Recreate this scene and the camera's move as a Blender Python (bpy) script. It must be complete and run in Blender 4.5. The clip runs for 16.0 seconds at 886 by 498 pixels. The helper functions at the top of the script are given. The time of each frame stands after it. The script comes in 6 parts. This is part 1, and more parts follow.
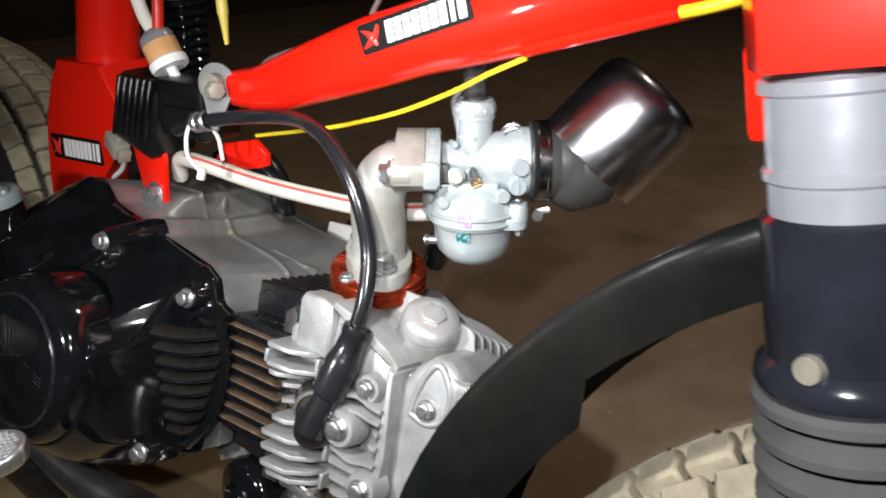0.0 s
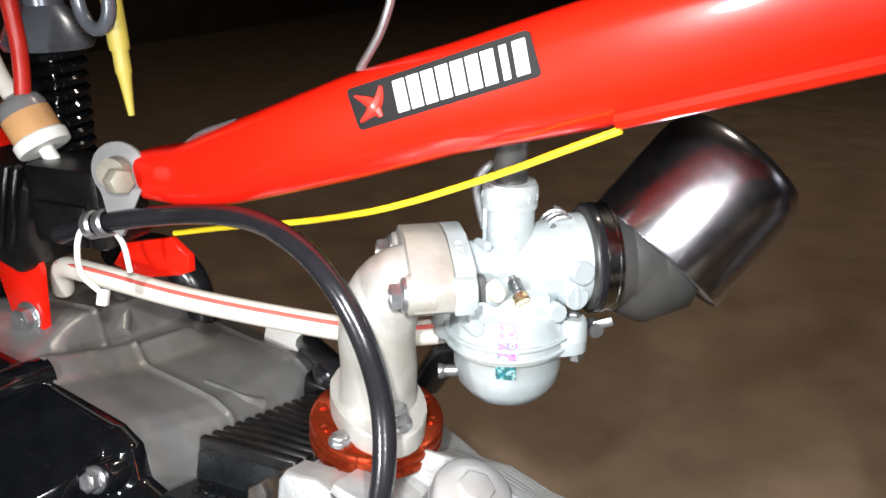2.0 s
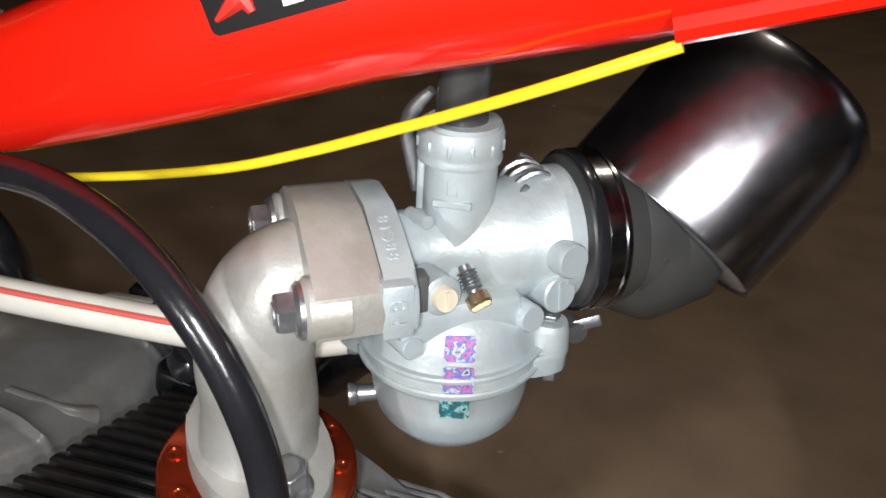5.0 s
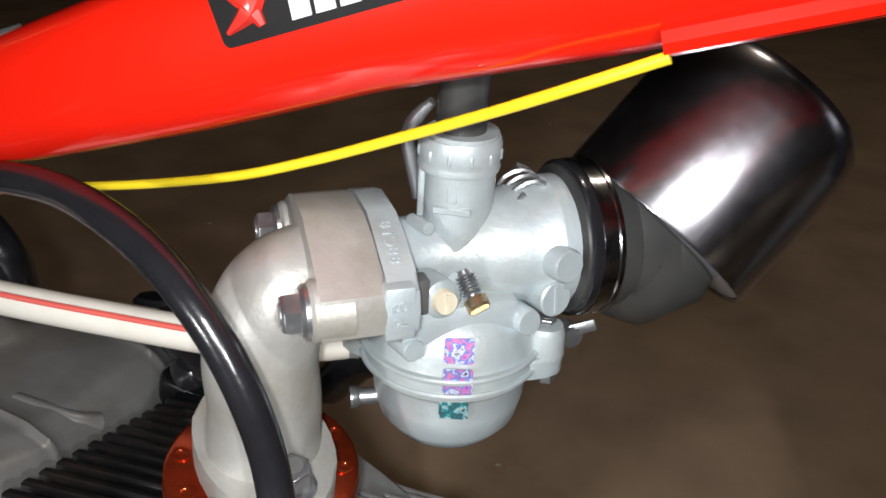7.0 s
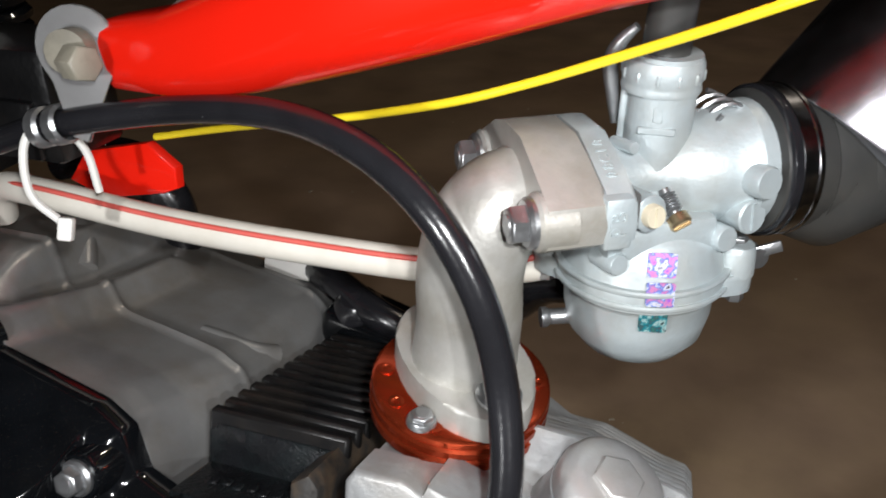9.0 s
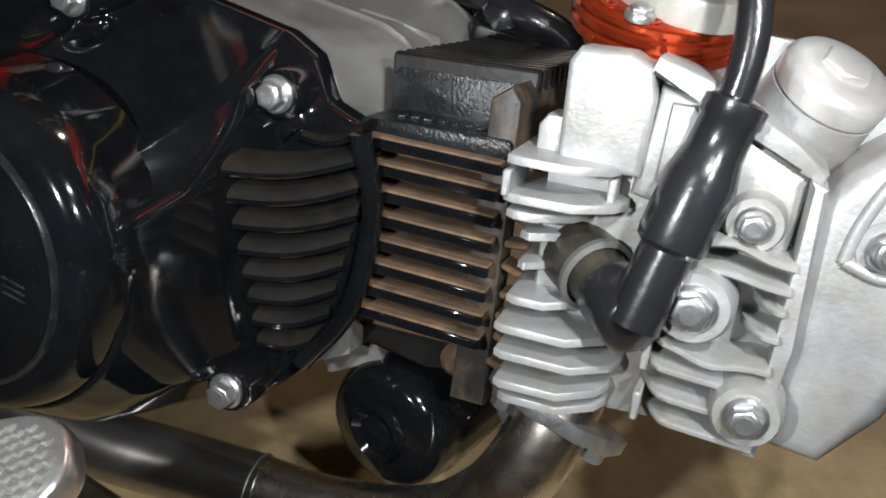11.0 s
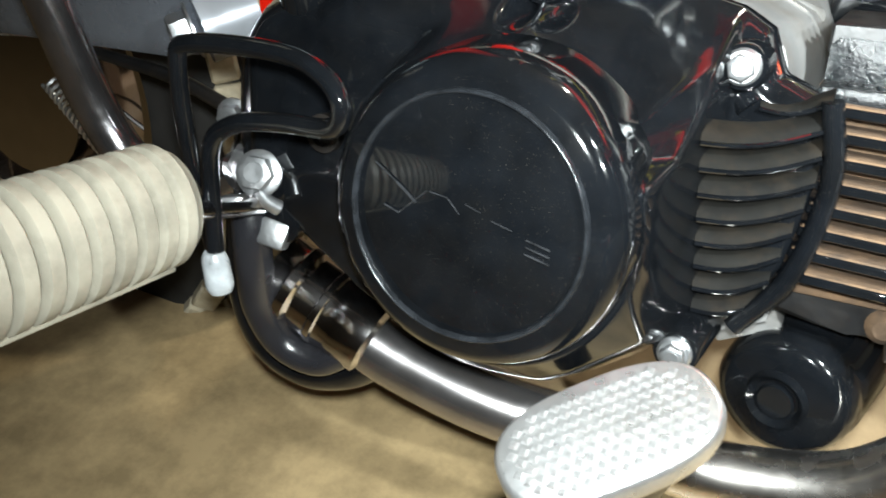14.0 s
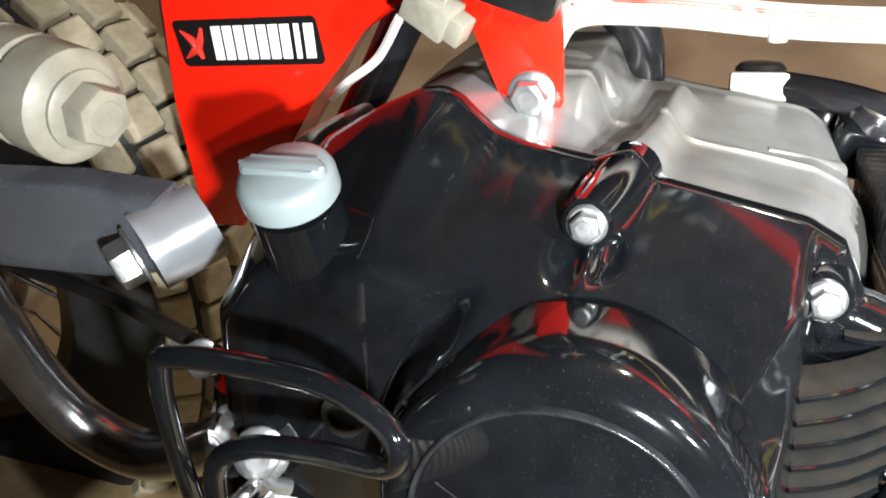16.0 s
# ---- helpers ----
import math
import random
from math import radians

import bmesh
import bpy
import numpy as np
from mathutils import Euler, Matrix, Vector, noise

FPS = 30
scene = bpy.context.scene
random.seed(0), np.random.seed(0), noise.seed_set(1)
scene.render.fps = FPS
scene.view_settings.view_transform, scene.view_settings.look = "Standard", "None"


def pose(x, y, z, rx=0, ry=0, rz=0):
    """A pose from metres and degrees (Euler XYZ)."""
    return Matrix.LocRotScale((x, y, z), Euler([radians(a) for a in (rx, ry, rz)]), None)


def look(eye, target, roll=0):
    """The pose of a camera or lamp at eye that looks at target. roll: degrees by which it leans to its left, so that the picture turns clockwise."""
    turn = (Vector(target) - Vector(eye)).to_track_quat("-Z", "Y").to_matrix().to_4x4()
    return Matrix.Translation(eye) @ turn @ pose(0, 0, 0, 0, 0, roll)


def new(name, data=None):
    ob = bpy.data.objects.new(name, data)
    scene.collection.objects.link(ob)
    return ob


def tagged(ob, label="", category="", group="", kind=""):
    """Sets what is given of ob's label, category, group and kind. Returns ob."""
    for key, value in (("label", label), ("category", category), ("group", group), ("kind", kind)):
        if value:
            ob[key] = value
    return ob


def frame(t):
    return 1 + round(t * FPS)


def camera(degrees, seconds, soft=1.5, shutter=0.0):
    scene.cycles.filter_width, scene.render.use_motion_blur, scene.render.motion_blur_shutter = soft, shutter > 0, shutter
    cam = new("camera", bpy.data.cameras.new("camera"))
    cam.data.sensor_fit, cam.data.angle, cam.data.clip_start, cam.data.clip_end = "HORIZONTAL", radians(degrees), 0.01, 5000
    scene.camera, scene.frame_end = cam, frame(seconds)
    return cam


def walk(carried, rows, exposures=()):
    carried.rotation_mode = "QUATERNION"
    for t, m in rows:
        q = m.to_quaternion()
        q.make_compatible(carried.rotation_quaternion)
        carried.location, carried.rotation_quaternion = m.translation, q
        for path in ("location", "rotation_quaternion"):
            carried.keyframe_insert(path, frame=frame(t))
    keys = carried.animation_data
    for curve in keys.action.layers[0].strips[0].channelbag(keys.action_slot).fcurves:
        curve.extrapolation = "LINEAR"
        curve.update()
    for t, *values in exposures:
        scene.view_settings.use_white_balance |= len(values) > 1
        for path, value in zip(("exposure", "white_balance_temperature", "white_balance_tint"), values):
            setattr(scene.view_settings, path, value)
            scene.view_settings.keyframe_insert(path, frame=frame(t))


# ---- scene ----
# ---- camera and walk ----
cam = camera(56.01, 16.0, soft=1.65, shutter=0.25)
# seconds, eye in metres, then yaw (to the left of +y), pitch (up) and roll in degrees
PATH = [
    (0, 0.2109, -0.3966, 0.6470, 33.98, -21.98, -0.00),
    (0.5, 0.1477, -0.3867, 0.6486, 33.06, -21.74, -0.84),
    (1, 0.1158, -0.3503, 0.6367, 29.25, -21.96, -0.51),
    (1.5, 0.0872, -0.3162, 0.6380, 26.82, -21.17, -0.45),
    (2, 0.0671, -0.3045, 0.6412, 24.09, -20.33, -0.72),
    (2.5, 0.0496, -0.2795, 0.6356, 25.61, -22.30, -1.29),
    (3, 0.0284, -0.2467, 0.6212, 24.99, -24.30, 0.98),
    (3.5, 0.0017, -0.2034, 0.6113, 18.33, -25.85, 2.24),
    (4, 0.0018, -0.1878, 0.6148, 14.91, -27.59, 2.28),
    (4.5, 0.0033, -0.1880, 0.6144, 14.94, -27.75, 2.28),
    (5, 0.0058, -0.1922, 0.6168, 14.66, -27.18, 2.29),
    (7.3, 0.0082, -0.2023, 0.6173, 14.43, -25.53, 2.43),
    (7.5, 0.0091, -0.2031, 0.6170, 14.20, -25.26, 2.03),
    (8, 0.0092, -0.2058, 0.6181, 14.35, -25.57, 1.40),
    (8.5, -0.0065, -0.2173, 0.6129, 16.09, -26.40, 0.58),
    (9, -0.0252, -0.2333, 0.6075, 19.68, -27.51, -0.36),
    (9.5, -0.0330, -0.2459, 0.5964, 20.88, -29.07, -0.37),
    (10, -0.0403, -0.2674, 0.5757, 22.24, -32.83, -0.61),
    (10.2, -0.0447, -0.2742, 0.5595, 22.86, -33.64, -0.62),
    (12.3, -0.0961, -0.3282, 0.5058, 20.24, -34.44, 0.53),
    (12.5, -0.1013, -0.3311, 0.5029, 21.55, -34.46, -0.31),
    (13, -0.1237, -0.3402, 0.5066, 24.59, -34.09, -1.70),
    (13.5, -0.1507, -0.3546, 0.5167, 27.54, -34.09, -3.05),
    (14, -0.1743, -0.3675, 0.5293, 30.67, -34.51, -5.30),
    (14.5, -0.2052, -0.3516, 0.5440, 30.27, -33.85, -6.67),
    (15, -0.2215, -0.3236, 0.5544, 27.20, -34.41, -7.62),
    (15.5, -0.2394, -0.3088, 0.5646, 24.11, -35.29, -7.63),
    (16, -0.2554, -0.2966, 0.5859, 21.84, -35.47, -8.05),
]


def held(x, y, z, yaw, pitch, roll):
    """The pose of the hand-held camera."""
    return pose(x, y, z, 90 + pitch, 0, yaw) @ pose(0, 0, 0, 0, 0, roll)


walk(cam, [(t, held(*row)) for t, *row in PATH], exposures=[(0, 0.1, 6500, 10), (1.5, 0.35, 6500, 9), (2.5, 0.42, 6500, 10), (4, -0.28, 6500, 10), (5, -0.5, 6500, 10), (8.5, -0.52, 6500, 10), (10.2, -0.05, 6500, 8), (12.3, 0.9, 6450, 6), (13.5, 1.6, 6350, 3), (14.5, 2.05, 6200, -1), (16, 2.15, 6400, 5)])

# ---- world, lamp, exposure ----
world = bpy.data.worlds.new("world")
scene.world = world
world.use_nodes = True
world.node_tree.nodes["Background"].inputs[0].default_value = (1.0, 0.86, 0.72, 1)
world.node_tree.nodes["Background"].inputs[1].default_value = 0.012

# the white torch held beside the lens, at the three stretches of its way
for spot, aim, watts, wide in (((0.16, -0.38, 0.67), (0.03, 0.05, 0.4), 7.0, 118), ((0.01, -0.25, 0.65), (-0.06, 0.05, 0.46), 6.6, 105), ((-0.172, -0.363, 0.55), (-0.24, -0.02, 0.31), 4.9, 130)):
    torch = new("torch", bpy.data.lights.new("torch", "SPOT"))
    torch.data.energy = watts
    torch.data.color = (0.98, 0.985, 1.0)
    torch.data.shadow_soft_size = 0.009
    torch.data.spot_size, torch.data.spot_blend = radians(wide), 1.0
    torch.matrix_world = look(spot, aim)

# a weak warm fill lamp, added under the ceiling beyond the machine to soften shadows
fill_lamp = new("fill_light", bpy.data.lights.new("fill_light", "POINT"))
fill_lamp.data.energy = 20.0
fill_lamp.data.color = (1.0, 0.88, 0.74)
fill_lamp.data.shadow_soft_size = 0.05
fill_lamp.matrix_world = pose(0.5, 1.1, 2.2)


# ---- materials ----
def material(name, color, rough=0.5, metal=0.0, vary=0.12, scale=40.0, bump=0.0, bump_scale=200.0, coat=0.0, stain=None, stain_amount=0.4, stain_scale=12.0, rough_vary=0.1):
    m = bpy.data.materials.new(name)
    m.use_nodes = True
    nt = m.node_tree
    b = nt.nodes["Principled BSDF"]
    tc = nt.nodes.new("ShaderNodeTexCoord")
    n1 = nt.nodes.new("ShaderNodeTexNoise")
    n1.inputs["Scale"].default_value, n1.inputs["Detail"].default_value = scale, 6
    nt.links.new(tc.outputs["Object"], n1.inputs["Vector"])
    ramp = nt.nodes.new("ShaderNodeValToRGB")
    lo = [max(0.0, c * (1 - vary)) for c in color]
    hi = [min(1.0, c * (1 + vary)) for c in color]
    ramp.color_ramp.elements[0].position, ramp.color_ramp.elements[1].position = 0.3, 0.7
    ramp.color_ramp.elements[0].color, ramp.color_ramp.elements[1].color = (*lo, 1), (*hi, 1)
    nt.links.new(n1.outputs["Fac"], ramp.inputs["Fac"])
    out = ramp.outputs["Color"]
    if stain:
        n2 = nt.nodes.new("ShaderNodeTexNoise")
        n2.inputs["Scale"].default_value, n2.inputs["Detail"].default_value, n2.inputs["Roughness"].default_value = stain_scale, 8, 0.65
        nt.links.new(tc.outputs["Object"], n2.inputs["Vector"])
        r2 = nt.nodes.new("ShaderNodeValToRGB")
        r2.color_ramp.elements[0].position, r2.color_ramp.elements[1].position = 0.5 - 0.05, 0.72
        r2.color_ramp.elements[0].color, r2.color_ramp.elements[1].color = (0, 0, 0, 1), (stain_amount,) * 3 + (1,)
        nt.links.new(n2.outputs["Fac"], r2.inputs["Fac"])
        mix = nt.nodes.new("ShaderNodeMix")
        mix.data_type = "RGBA"
        nt.links.new(r2.outputs["Color"], mix.inputs["Factor"])
        nt.links.new(out, mix.inputs["A"])
        mix.inputs["B"].default_value = (*stain, 1)
        out = mix.outputs["Result"]
    nt.links.new(out, b.inputs["Base Color"])
    b.inputs["Metallic"].default_value = metal
    rr = nt.nodes.new("ShaderNodeMapRange")
    rr.inputs["To Min"].default_value, rr.inputs["To Max"].default_value = max(0.02, rough - rough_vary), min(1, rough + rough_vary)
    n3 = nt.nodes.new("ShaderNodeTexNoise")
    n3.inputs["Scale"].default_value, n3.inputs["Detail"].default_value = scale * 2.3, 5
    nt.links.new(tc.outputs["Object"], n3.inputs["Vector"])
    nt.links.new(n3.outputs["Fac"], rr.inputs["Value"])
    nt.links.new(rr.outputs["Result"], b.inputs["Roughness"])
    b.inputs["Coat Weight"].default_value = coat
    b.inputs["Coat Roughness"].default_value = 0.06
    if bump:
        n4 = nt.nodes.new("ShaderNodeTexNoise")
        n4.inputs["Scale"].default_value, n4.inputs["Detail"].default_value = bump_scale, 4
        nt.links.new(tc.outputs["Object"], n4.inputs["Vector"])
        bp = nt.nodes.new("ShaderNodeBump")
        bp.inputs["Strength"].default_value, bp.inputs["Distance"].default_value = bump, 0.001
        nt.links.new(n4.outputs["Fac"], bp.inputs["Height"])
        nt.links.new(bp.outputs["Normal"], b.inputs["Normal"])
    return m


RED = material("red_paint", (0.72, 0.012, 0.004), 0.32, vary=0.06, scale=14, coat=0.6, bump=0.06, bump_scale=60, rough_vary=0.08)
RED.node_tree.nodes["Principled BSDF"].inputs["Specular IOR Level"].default_value = 0.12
GUARD = material("dark_green_black_plastic", (0.006, 0.0072, 0.0072), 0.3, vary=0.3, scale=25, bump=0.1, bump_scale=200, stain=(0.03, 0.022, 0.016), stain_amount=0.4, stain_scale=9)
DUSTY_RUBBER = material("dusty_brown_rubber", (0.022, 0.02, 0.017), 0.4, vary=0.3, scale=60, stain=(0.08, 0.065, 0.045), stain_amount=0.5, stain_scale=60)
PEDAL_STEEL = material("dark_worn_steel", (0.014, 0.014, 0.015), 0.3, 0.0, vary=0.4, scale=60, bump=0.05, bump_scale=200, stain=(0.07, 0.07, 0.07), stain_amount=0.35, stain_scale=70)
PEDAL_STEEL.node_tree.nodes["Principled BSDF"].inputs["Specular IOR Level"].default_value = 0.06
YELLOW_DULL = material("dirty_yellow_plastic", (0.5, 0.4, 0.07), 0.45, vary=0.12, scale=60, stain=(0.25, 0.2, 0.08), stain_amount=0.4, stain_scale=60)
GUARD.node_tree.nodes["Principled BSDF"].inputs["Specular IOR Level"].default_value = 0.2
ELBOW = material("dusty_dark_rubber", (0.032, 0.032, 0.031), 0.42, vary=0.25, scale=30, stain=(0.06, 0.055, 0.045), stain_amount=0.5, stain_scale=18)
RED_DARK = material("red_plastic", (0.5, 0.02, 0.012), 0.4, vary=0.1)
BLACK_GLOSS = material("black_gloss_enamel", (0.0034, 0.004, 0.005), 0.07, vary=0.3, scale=60, coat=0.15, bump=0.025, bump_scale=90, stain=(0.006, 0.0058, 0.0055), stain_amount=0.4, stain_scale=45, rough_vary=0.035)
BLACK_GLOSS.node_tree.nodes["Principled BSDF"].inputs["Specular IOR Level"].default_value = 0.42


def dusted(m, color, scale, amount):
    """Strews fine dust specks over a material."""
    nt = m.node_tree
    b = nt.nodes["Principled BSDF"]
    tc, cells, limit, mix = nt.nodes.new("ShaderNodeTexCoord"), nt.nodes.new("ShaderNodeTexVoronoi"), nt.nodes.new("ShaderNodeMapRange"), nt.nodes.new("ShaderNodeMix")
    cells.inputs["Scale"].default_value = scale
    limit.inputs["From Min"].default_value, limit.inputs["From Max"].default_value = amount, amount * 0.5
    mix.data_type = "RGBA"
    old = b.inputs["Base Color"].links[0].from_socket
    nt.links.new(tc.outputs["Object"], cells.inputs["Vector"])
    nt.links.new(cells.outputs["Distance"], limit.inputs["Value"])
    nt.links.new(limit.outputs["Result"], mix.inputs["Factor"])
    nt.links.new(old, mix.inputs["A"])
    mix.inputs["B"].default_value = (*color, 1)
    nt.links.new(mix.outputs["Result"], b.inputs["Base Color"])


BLACK_GLOSS.node_tree.nodes["Principled BSDF"].inputs["Coat Roughness"].default_value = 0.12
dusted(BLACK_GLOSS, (0.05, 0.046, 0.04), 1100, 0.13)
CAST_BLACK = material("rough_cast_black_paint", (0.006, 0.0065, 0.0075), 0.28, vary=0.3, scale=60, bump=0.3, bump_scale=750, stain=(0.012, 0.02, 0.02), stain_amount=0.4, stain_scale=80)
CAST_BLACK.node_tree.nodes["Principled BSDF"].inputs["Specular IOR Level"].default_value = 0.32
# emblem strokes and raised ring are greyer than the cap, so that they stand out
EMBLEM = material("greyer_enamel_stroke", (0.02, 0.021, 0.023), 0.2, 0.2, vary=0.5, scale=300)
RING = material("greyer_black_edge", (0.014, 0.0155, 0.018), 0.2, 0.2, vary=0.5, scale=150)
BLACK_SATIN = material("black_satin_paint", (0.007, 0.007, 0.0075), 0.34, vary=0.3, bump=0.1, bump_scale=300, stain=(0.03, 0.023, 0.017), stain_amount=0.45, stain_scale=35)
BLACK_RUBBER = material("black_rubber", (0.012, 0.012, 0.014), 0.24, coat=0.35, vary=0.25, bump=0.1, bump_scale=400)
BLACK_PLASTIC = material("black_plastic", (0.004, 0.004, 0.0044), 0.32, vary=0.3, bump=0.15, bump_scale=500, stain=(0.016, 0.014, 0.012), stain_amount=0.4, stain_scale=40)
GREY_RUBBER = material("grey_rubber", (0.07, 0.07, 0.068), 0.55, vary=0.2, bump=0.2, bump_scale=300)
DUST = material("dusty_rusty_iron", (0.105, 0.063, 0.033), 0.85, vary=0.4, scale=90, bump=0.4, bump_scale=350, stain=(0.03, 0.02, 0.014), stain_amount=0.85, stain_scale=70)
DUSTY_BLACK = material("dusty_black_paint", (0.022, 0.02, 0.018), 0.55, vary=0.3, bump=0.3, bump_scale=300, stain=(0.15, 0.095, 0.05), stain_amount=0.55, stain_scale=60)
ALU = material("cast_aluminium", (0.5, 0.5, 0.5), 0.42, 0.6, vary=0.08, scale=90, bump=0.12, bump_scale=600, stain=(0.36, 0.29, 0.2), stain_amount=0.3, stain_scale=30)
ALU_CASE = material("grey_case_aluminium", (0.25, 0.25, 0.246), 0.33, 0.45, vary=0.14, scale=40, bump=0.08, bump_scale=400, stain=(0.16, 0.115, 0.065), stain_amount=0.55, stain_scale=16)
ALU_HEAD = material("grey_aluminium_head", (0.335, 0.342, 0.345), 0.46, 0.45, vary=0.14, scale=80, bump=0.2, bump_scale=500, stain=(0.22, 0.18, 0.125), stain_amount=0.5, stain_scale=35)
ALU_CARB = material("blue_grey_zinc_carburettor", (0.42, 0.475, 0.49), 0.44, 0.35, vary=0.1, scale=70, bump=0.13, bump_scale=700, stain=(0.32, 0.29, 0.23), stain_amount=0.55, stain_scale=26)
ALU_MANIFOLD = material("warm_cast_aluminium", (0.42, 0.412, 0.385), 0.44, 0.4, vary=0.1, scale=80, bump=0.14, bump_scale=700, stain=(0.25, 0.222, 0.16), stain_amount=0.6, stain_scale=35)
ZINC = material("zinc_plated_steel", (0.44, 0.45, 0.46), 0.33, 0.9, vary=0.15, scale=150, bump=0.15, bump_scale=500)
CHROME = material("chrome", (0.62, 0.6, 0.6), 0.13, 1.0, vary=0.05, scale=50, bump=0.03, bump_scale=120, rough_vary=0.05)
CHROME_DARK = material("dark_smoked_chrome", (0.36, 0.345, 0.345), 0.22, 0.95, vary=0.12, scale=40, bump=0.03, bump_scale=100, stain=(0.2, 0.17, 0.14), stain_amount=0.4, stain_scale=50, rough_vary=0.06)
CUP = material("smoked_chrome_cup", (0.58, 0.56, 0.6), 0.22, 1.0, vary=0.1, scale=30, bump=0.03, bump_scale=150, stain=(0.5, 0.46, 0.48), stain_amount=0.4, stain_scale=25, rough_vary=0.07)
SATIN_STEEL = material("satin_worn_steel", (0.3, 0.29, 0.3), 0.17, 0.96, vary=0.2, scale=60, bump=0.12, bump_scale=160, stain=(0.25, 0.22, 0.18), stain_amount=0.4, stain_scale=40)
# pale non-metal grey carries the brightness of the strongly lit metal rod tip
PALE_TIP = material("pale_lit_metal", (0.26, 0.275, 0.285), 0.3, vary=0.35, scale=120, bump=0.05, bump_scale=300)
FORK = material("satin_chromed_fork", (0.46, 0.48, 0.52), 0.22, 0.55, vary=0.06, scale=40)
BAND = material("satin_steel_band", (0.34, 0.34, 0.35), 0.2, 1.0, vary=0.12, scale=80, stain=(0.1, 0.1, 0.1), stain_amount=0.5, stain_scale=50)
DUSTY_OLIVE = material("dusty_olive_black", (0.0034, 0.0032, 0.0026), 0.75, vary=0.6, scale=70, bump=0.1, bump_scale=300, stain=(0.014, 0.01, 0.006), stain_amount=0.6, stain_scale=90)
DUSTY_OLIVE.node_tree.nodes["Principled BSDF"].inputs["Specular IOR Level"].default_value = 0.12
FORK_BLACK = material("blue_black_gloss", (0.02, 0.022, 0.03), 0.17, 0.3, vary=0.2, coat=0.4)
STEEL = material("brushed_stainless_pipe", (0.68, 0.64, 0.6), 0.27, 1.0, vary=0.12, scale=40, bump=0.05, bump_scale=200, stain=(0.4, 0.3, 0.2), stain_amount=0.4, stain_scale=14)
PEDAL = material("worn_bright_aluminium", (0.6, 0.6, 0.6), 0.3, 0.9, vary=0.2, scale=120, bump=0.2, bump_scale=400, stain=(0.3, 0.27, 0.23), stain_amount=0.5, stain_scale=60)
BRASS = material("brass", (0.5, 0.39, 0.24), 0.3, 0.9, vary=0.15)
ANODISED = material("red_anodised_aluminium", (0.42, 0.055, 0.018), 0.2, 0.85, vary=0.12, scale=80)
GREY_PAINT = material("grey_swingarm_paint", (0.17, 0.185, 0.215), 0.27, 0.55, vary=0.08, bump=0.04)
GREY_CAP = material("grey_plastic_cap", (0.19, 0.225, 0.235), 0.34, vary=0.1, bump=0.1, stain=(0.12, 0.12, 0.11), stain_amount=0.4, stain_scale=40)
CREAM = material("cream_rubber", (0.25, 0.232, 0.185), 0.45, vary=0.2, scale=50, bump=0.2, stain=(0.11, 0.1, 0.078), stain_amount=0.65, stain_scale=55)
IVORY = material("ivory_painted_screw", (0.55, 0.5, 0.38), 0.4, vary=0.1, bump=0.1)
HOSE = material("white_rubber_hose", (0.66, 0.63, 0.56), 0.5, vary=0.05, stain=(0.4, 0.34, 0.24), stain_amount=0.25, stain_scale=30)
HOSE_RED = material("red_hose_stripe", (0.6, 0.1, 0.08), 0.5, vary=0.08)
YELLOW = material("yellow_cable_sheath", (0.8, 0.62, 0.02), 0.42, vary=0.06)
WHITE_PLASTIC = material("white_plastic", (0.75, 0.74, 0.7), 0.45, vary=0.05)
CLEAR = material("milky_clear_plastic", (0.4, 0.4, 0.4), 0.22, vary=0.12)
CLEAR.node_tree.nodes["Principled BSDF"].inputs["Transmission Weight"].default_value = 0.55
FUEL = material("amber_fuel", (0.55, 0.3, 0.13), 0.3, vary=0.15)
TYRE = material("black_tyre_rubber", (0.02, 0.019, 0.018), 0.75, vary=0.3, bump=0.3)
KNOB = material("sandy_tread_rubber", (0.4, 0.35, 0.25), 0.9, vary=0.3, scale=60, bump=0.5, bump_scale=250, stain=(0.2, 0.16, 0.11), stain_amount=0.5, stain_scale=40)
DECAL_BLACK = material("black_sticker_vinyl", (0.0055, 0.005, 0.005), 0.45, vary=0.15)
DECAL_BLACK.node_tree.nodes["Principled BSDF"].inputs["Specular IOR Level"].default_value = 0.25
DECAL_WHITE = material("white_sticker_vinyl", (0.78, 0.77, 0.75), 0.55, vary=0.04)
DECAL_RED = material("red_sticker_vinyl", (0.65, 0.03, 0.02), 0.35, vary=0.06)
LABEL_BLUE = material("blue_print", (0.05, 0.08, 0.3), 0.4)
HOLO = material("holographic_foil", (0.5, 0.4, 0.6), 0.42, 0.7, vary=0.5, scale=420)
HOLO_GREEN = material("green_holographic_foil", (0.05, 0.5, 0.42), 0.42, 0.7, vary=0.5, scale=420)
for foil, tones in ((HOLO, ((0.03, 0.02, 0.06), (0.35, 0.12, 0.6), (0.75, 0.75, 0.85), (0.1, 0.2, 0.6), (0.7, 0.25, 0.45))), (HOLO_GREEN, ((0.01, 0.04, 0.05), (0.0, 0.45, 0.34), (0.55, 0.8, 0.78), (0.0, 0.3, 0.36), (0.1, 0.12, 0.14)))):
    ramp = [n for n in foil.node_tree.nodes if n.type == "VALTORGB"][0].color_ramp
    for k, tone in enumerate(tones):
        e = ramp.elements[k] if k < 2 else ramp.elements.new(0.5)
        e.color = (*tone, 1)
    for k, e in enumerate(ramp.elements):
        e.position = 0.32 + 0.09 * k
FLOOR_MAT = material("brown_painted_concrete", (0.45, 0.315, 0.22), 0.42, vary=0.2, scale=9, bump=0.12, bump_scale=90, stain=(0.45, 0.34, 0.19), stain_amount=0.55, stain_scale=2.2)
nt = FLOOR_MAT.node_tree
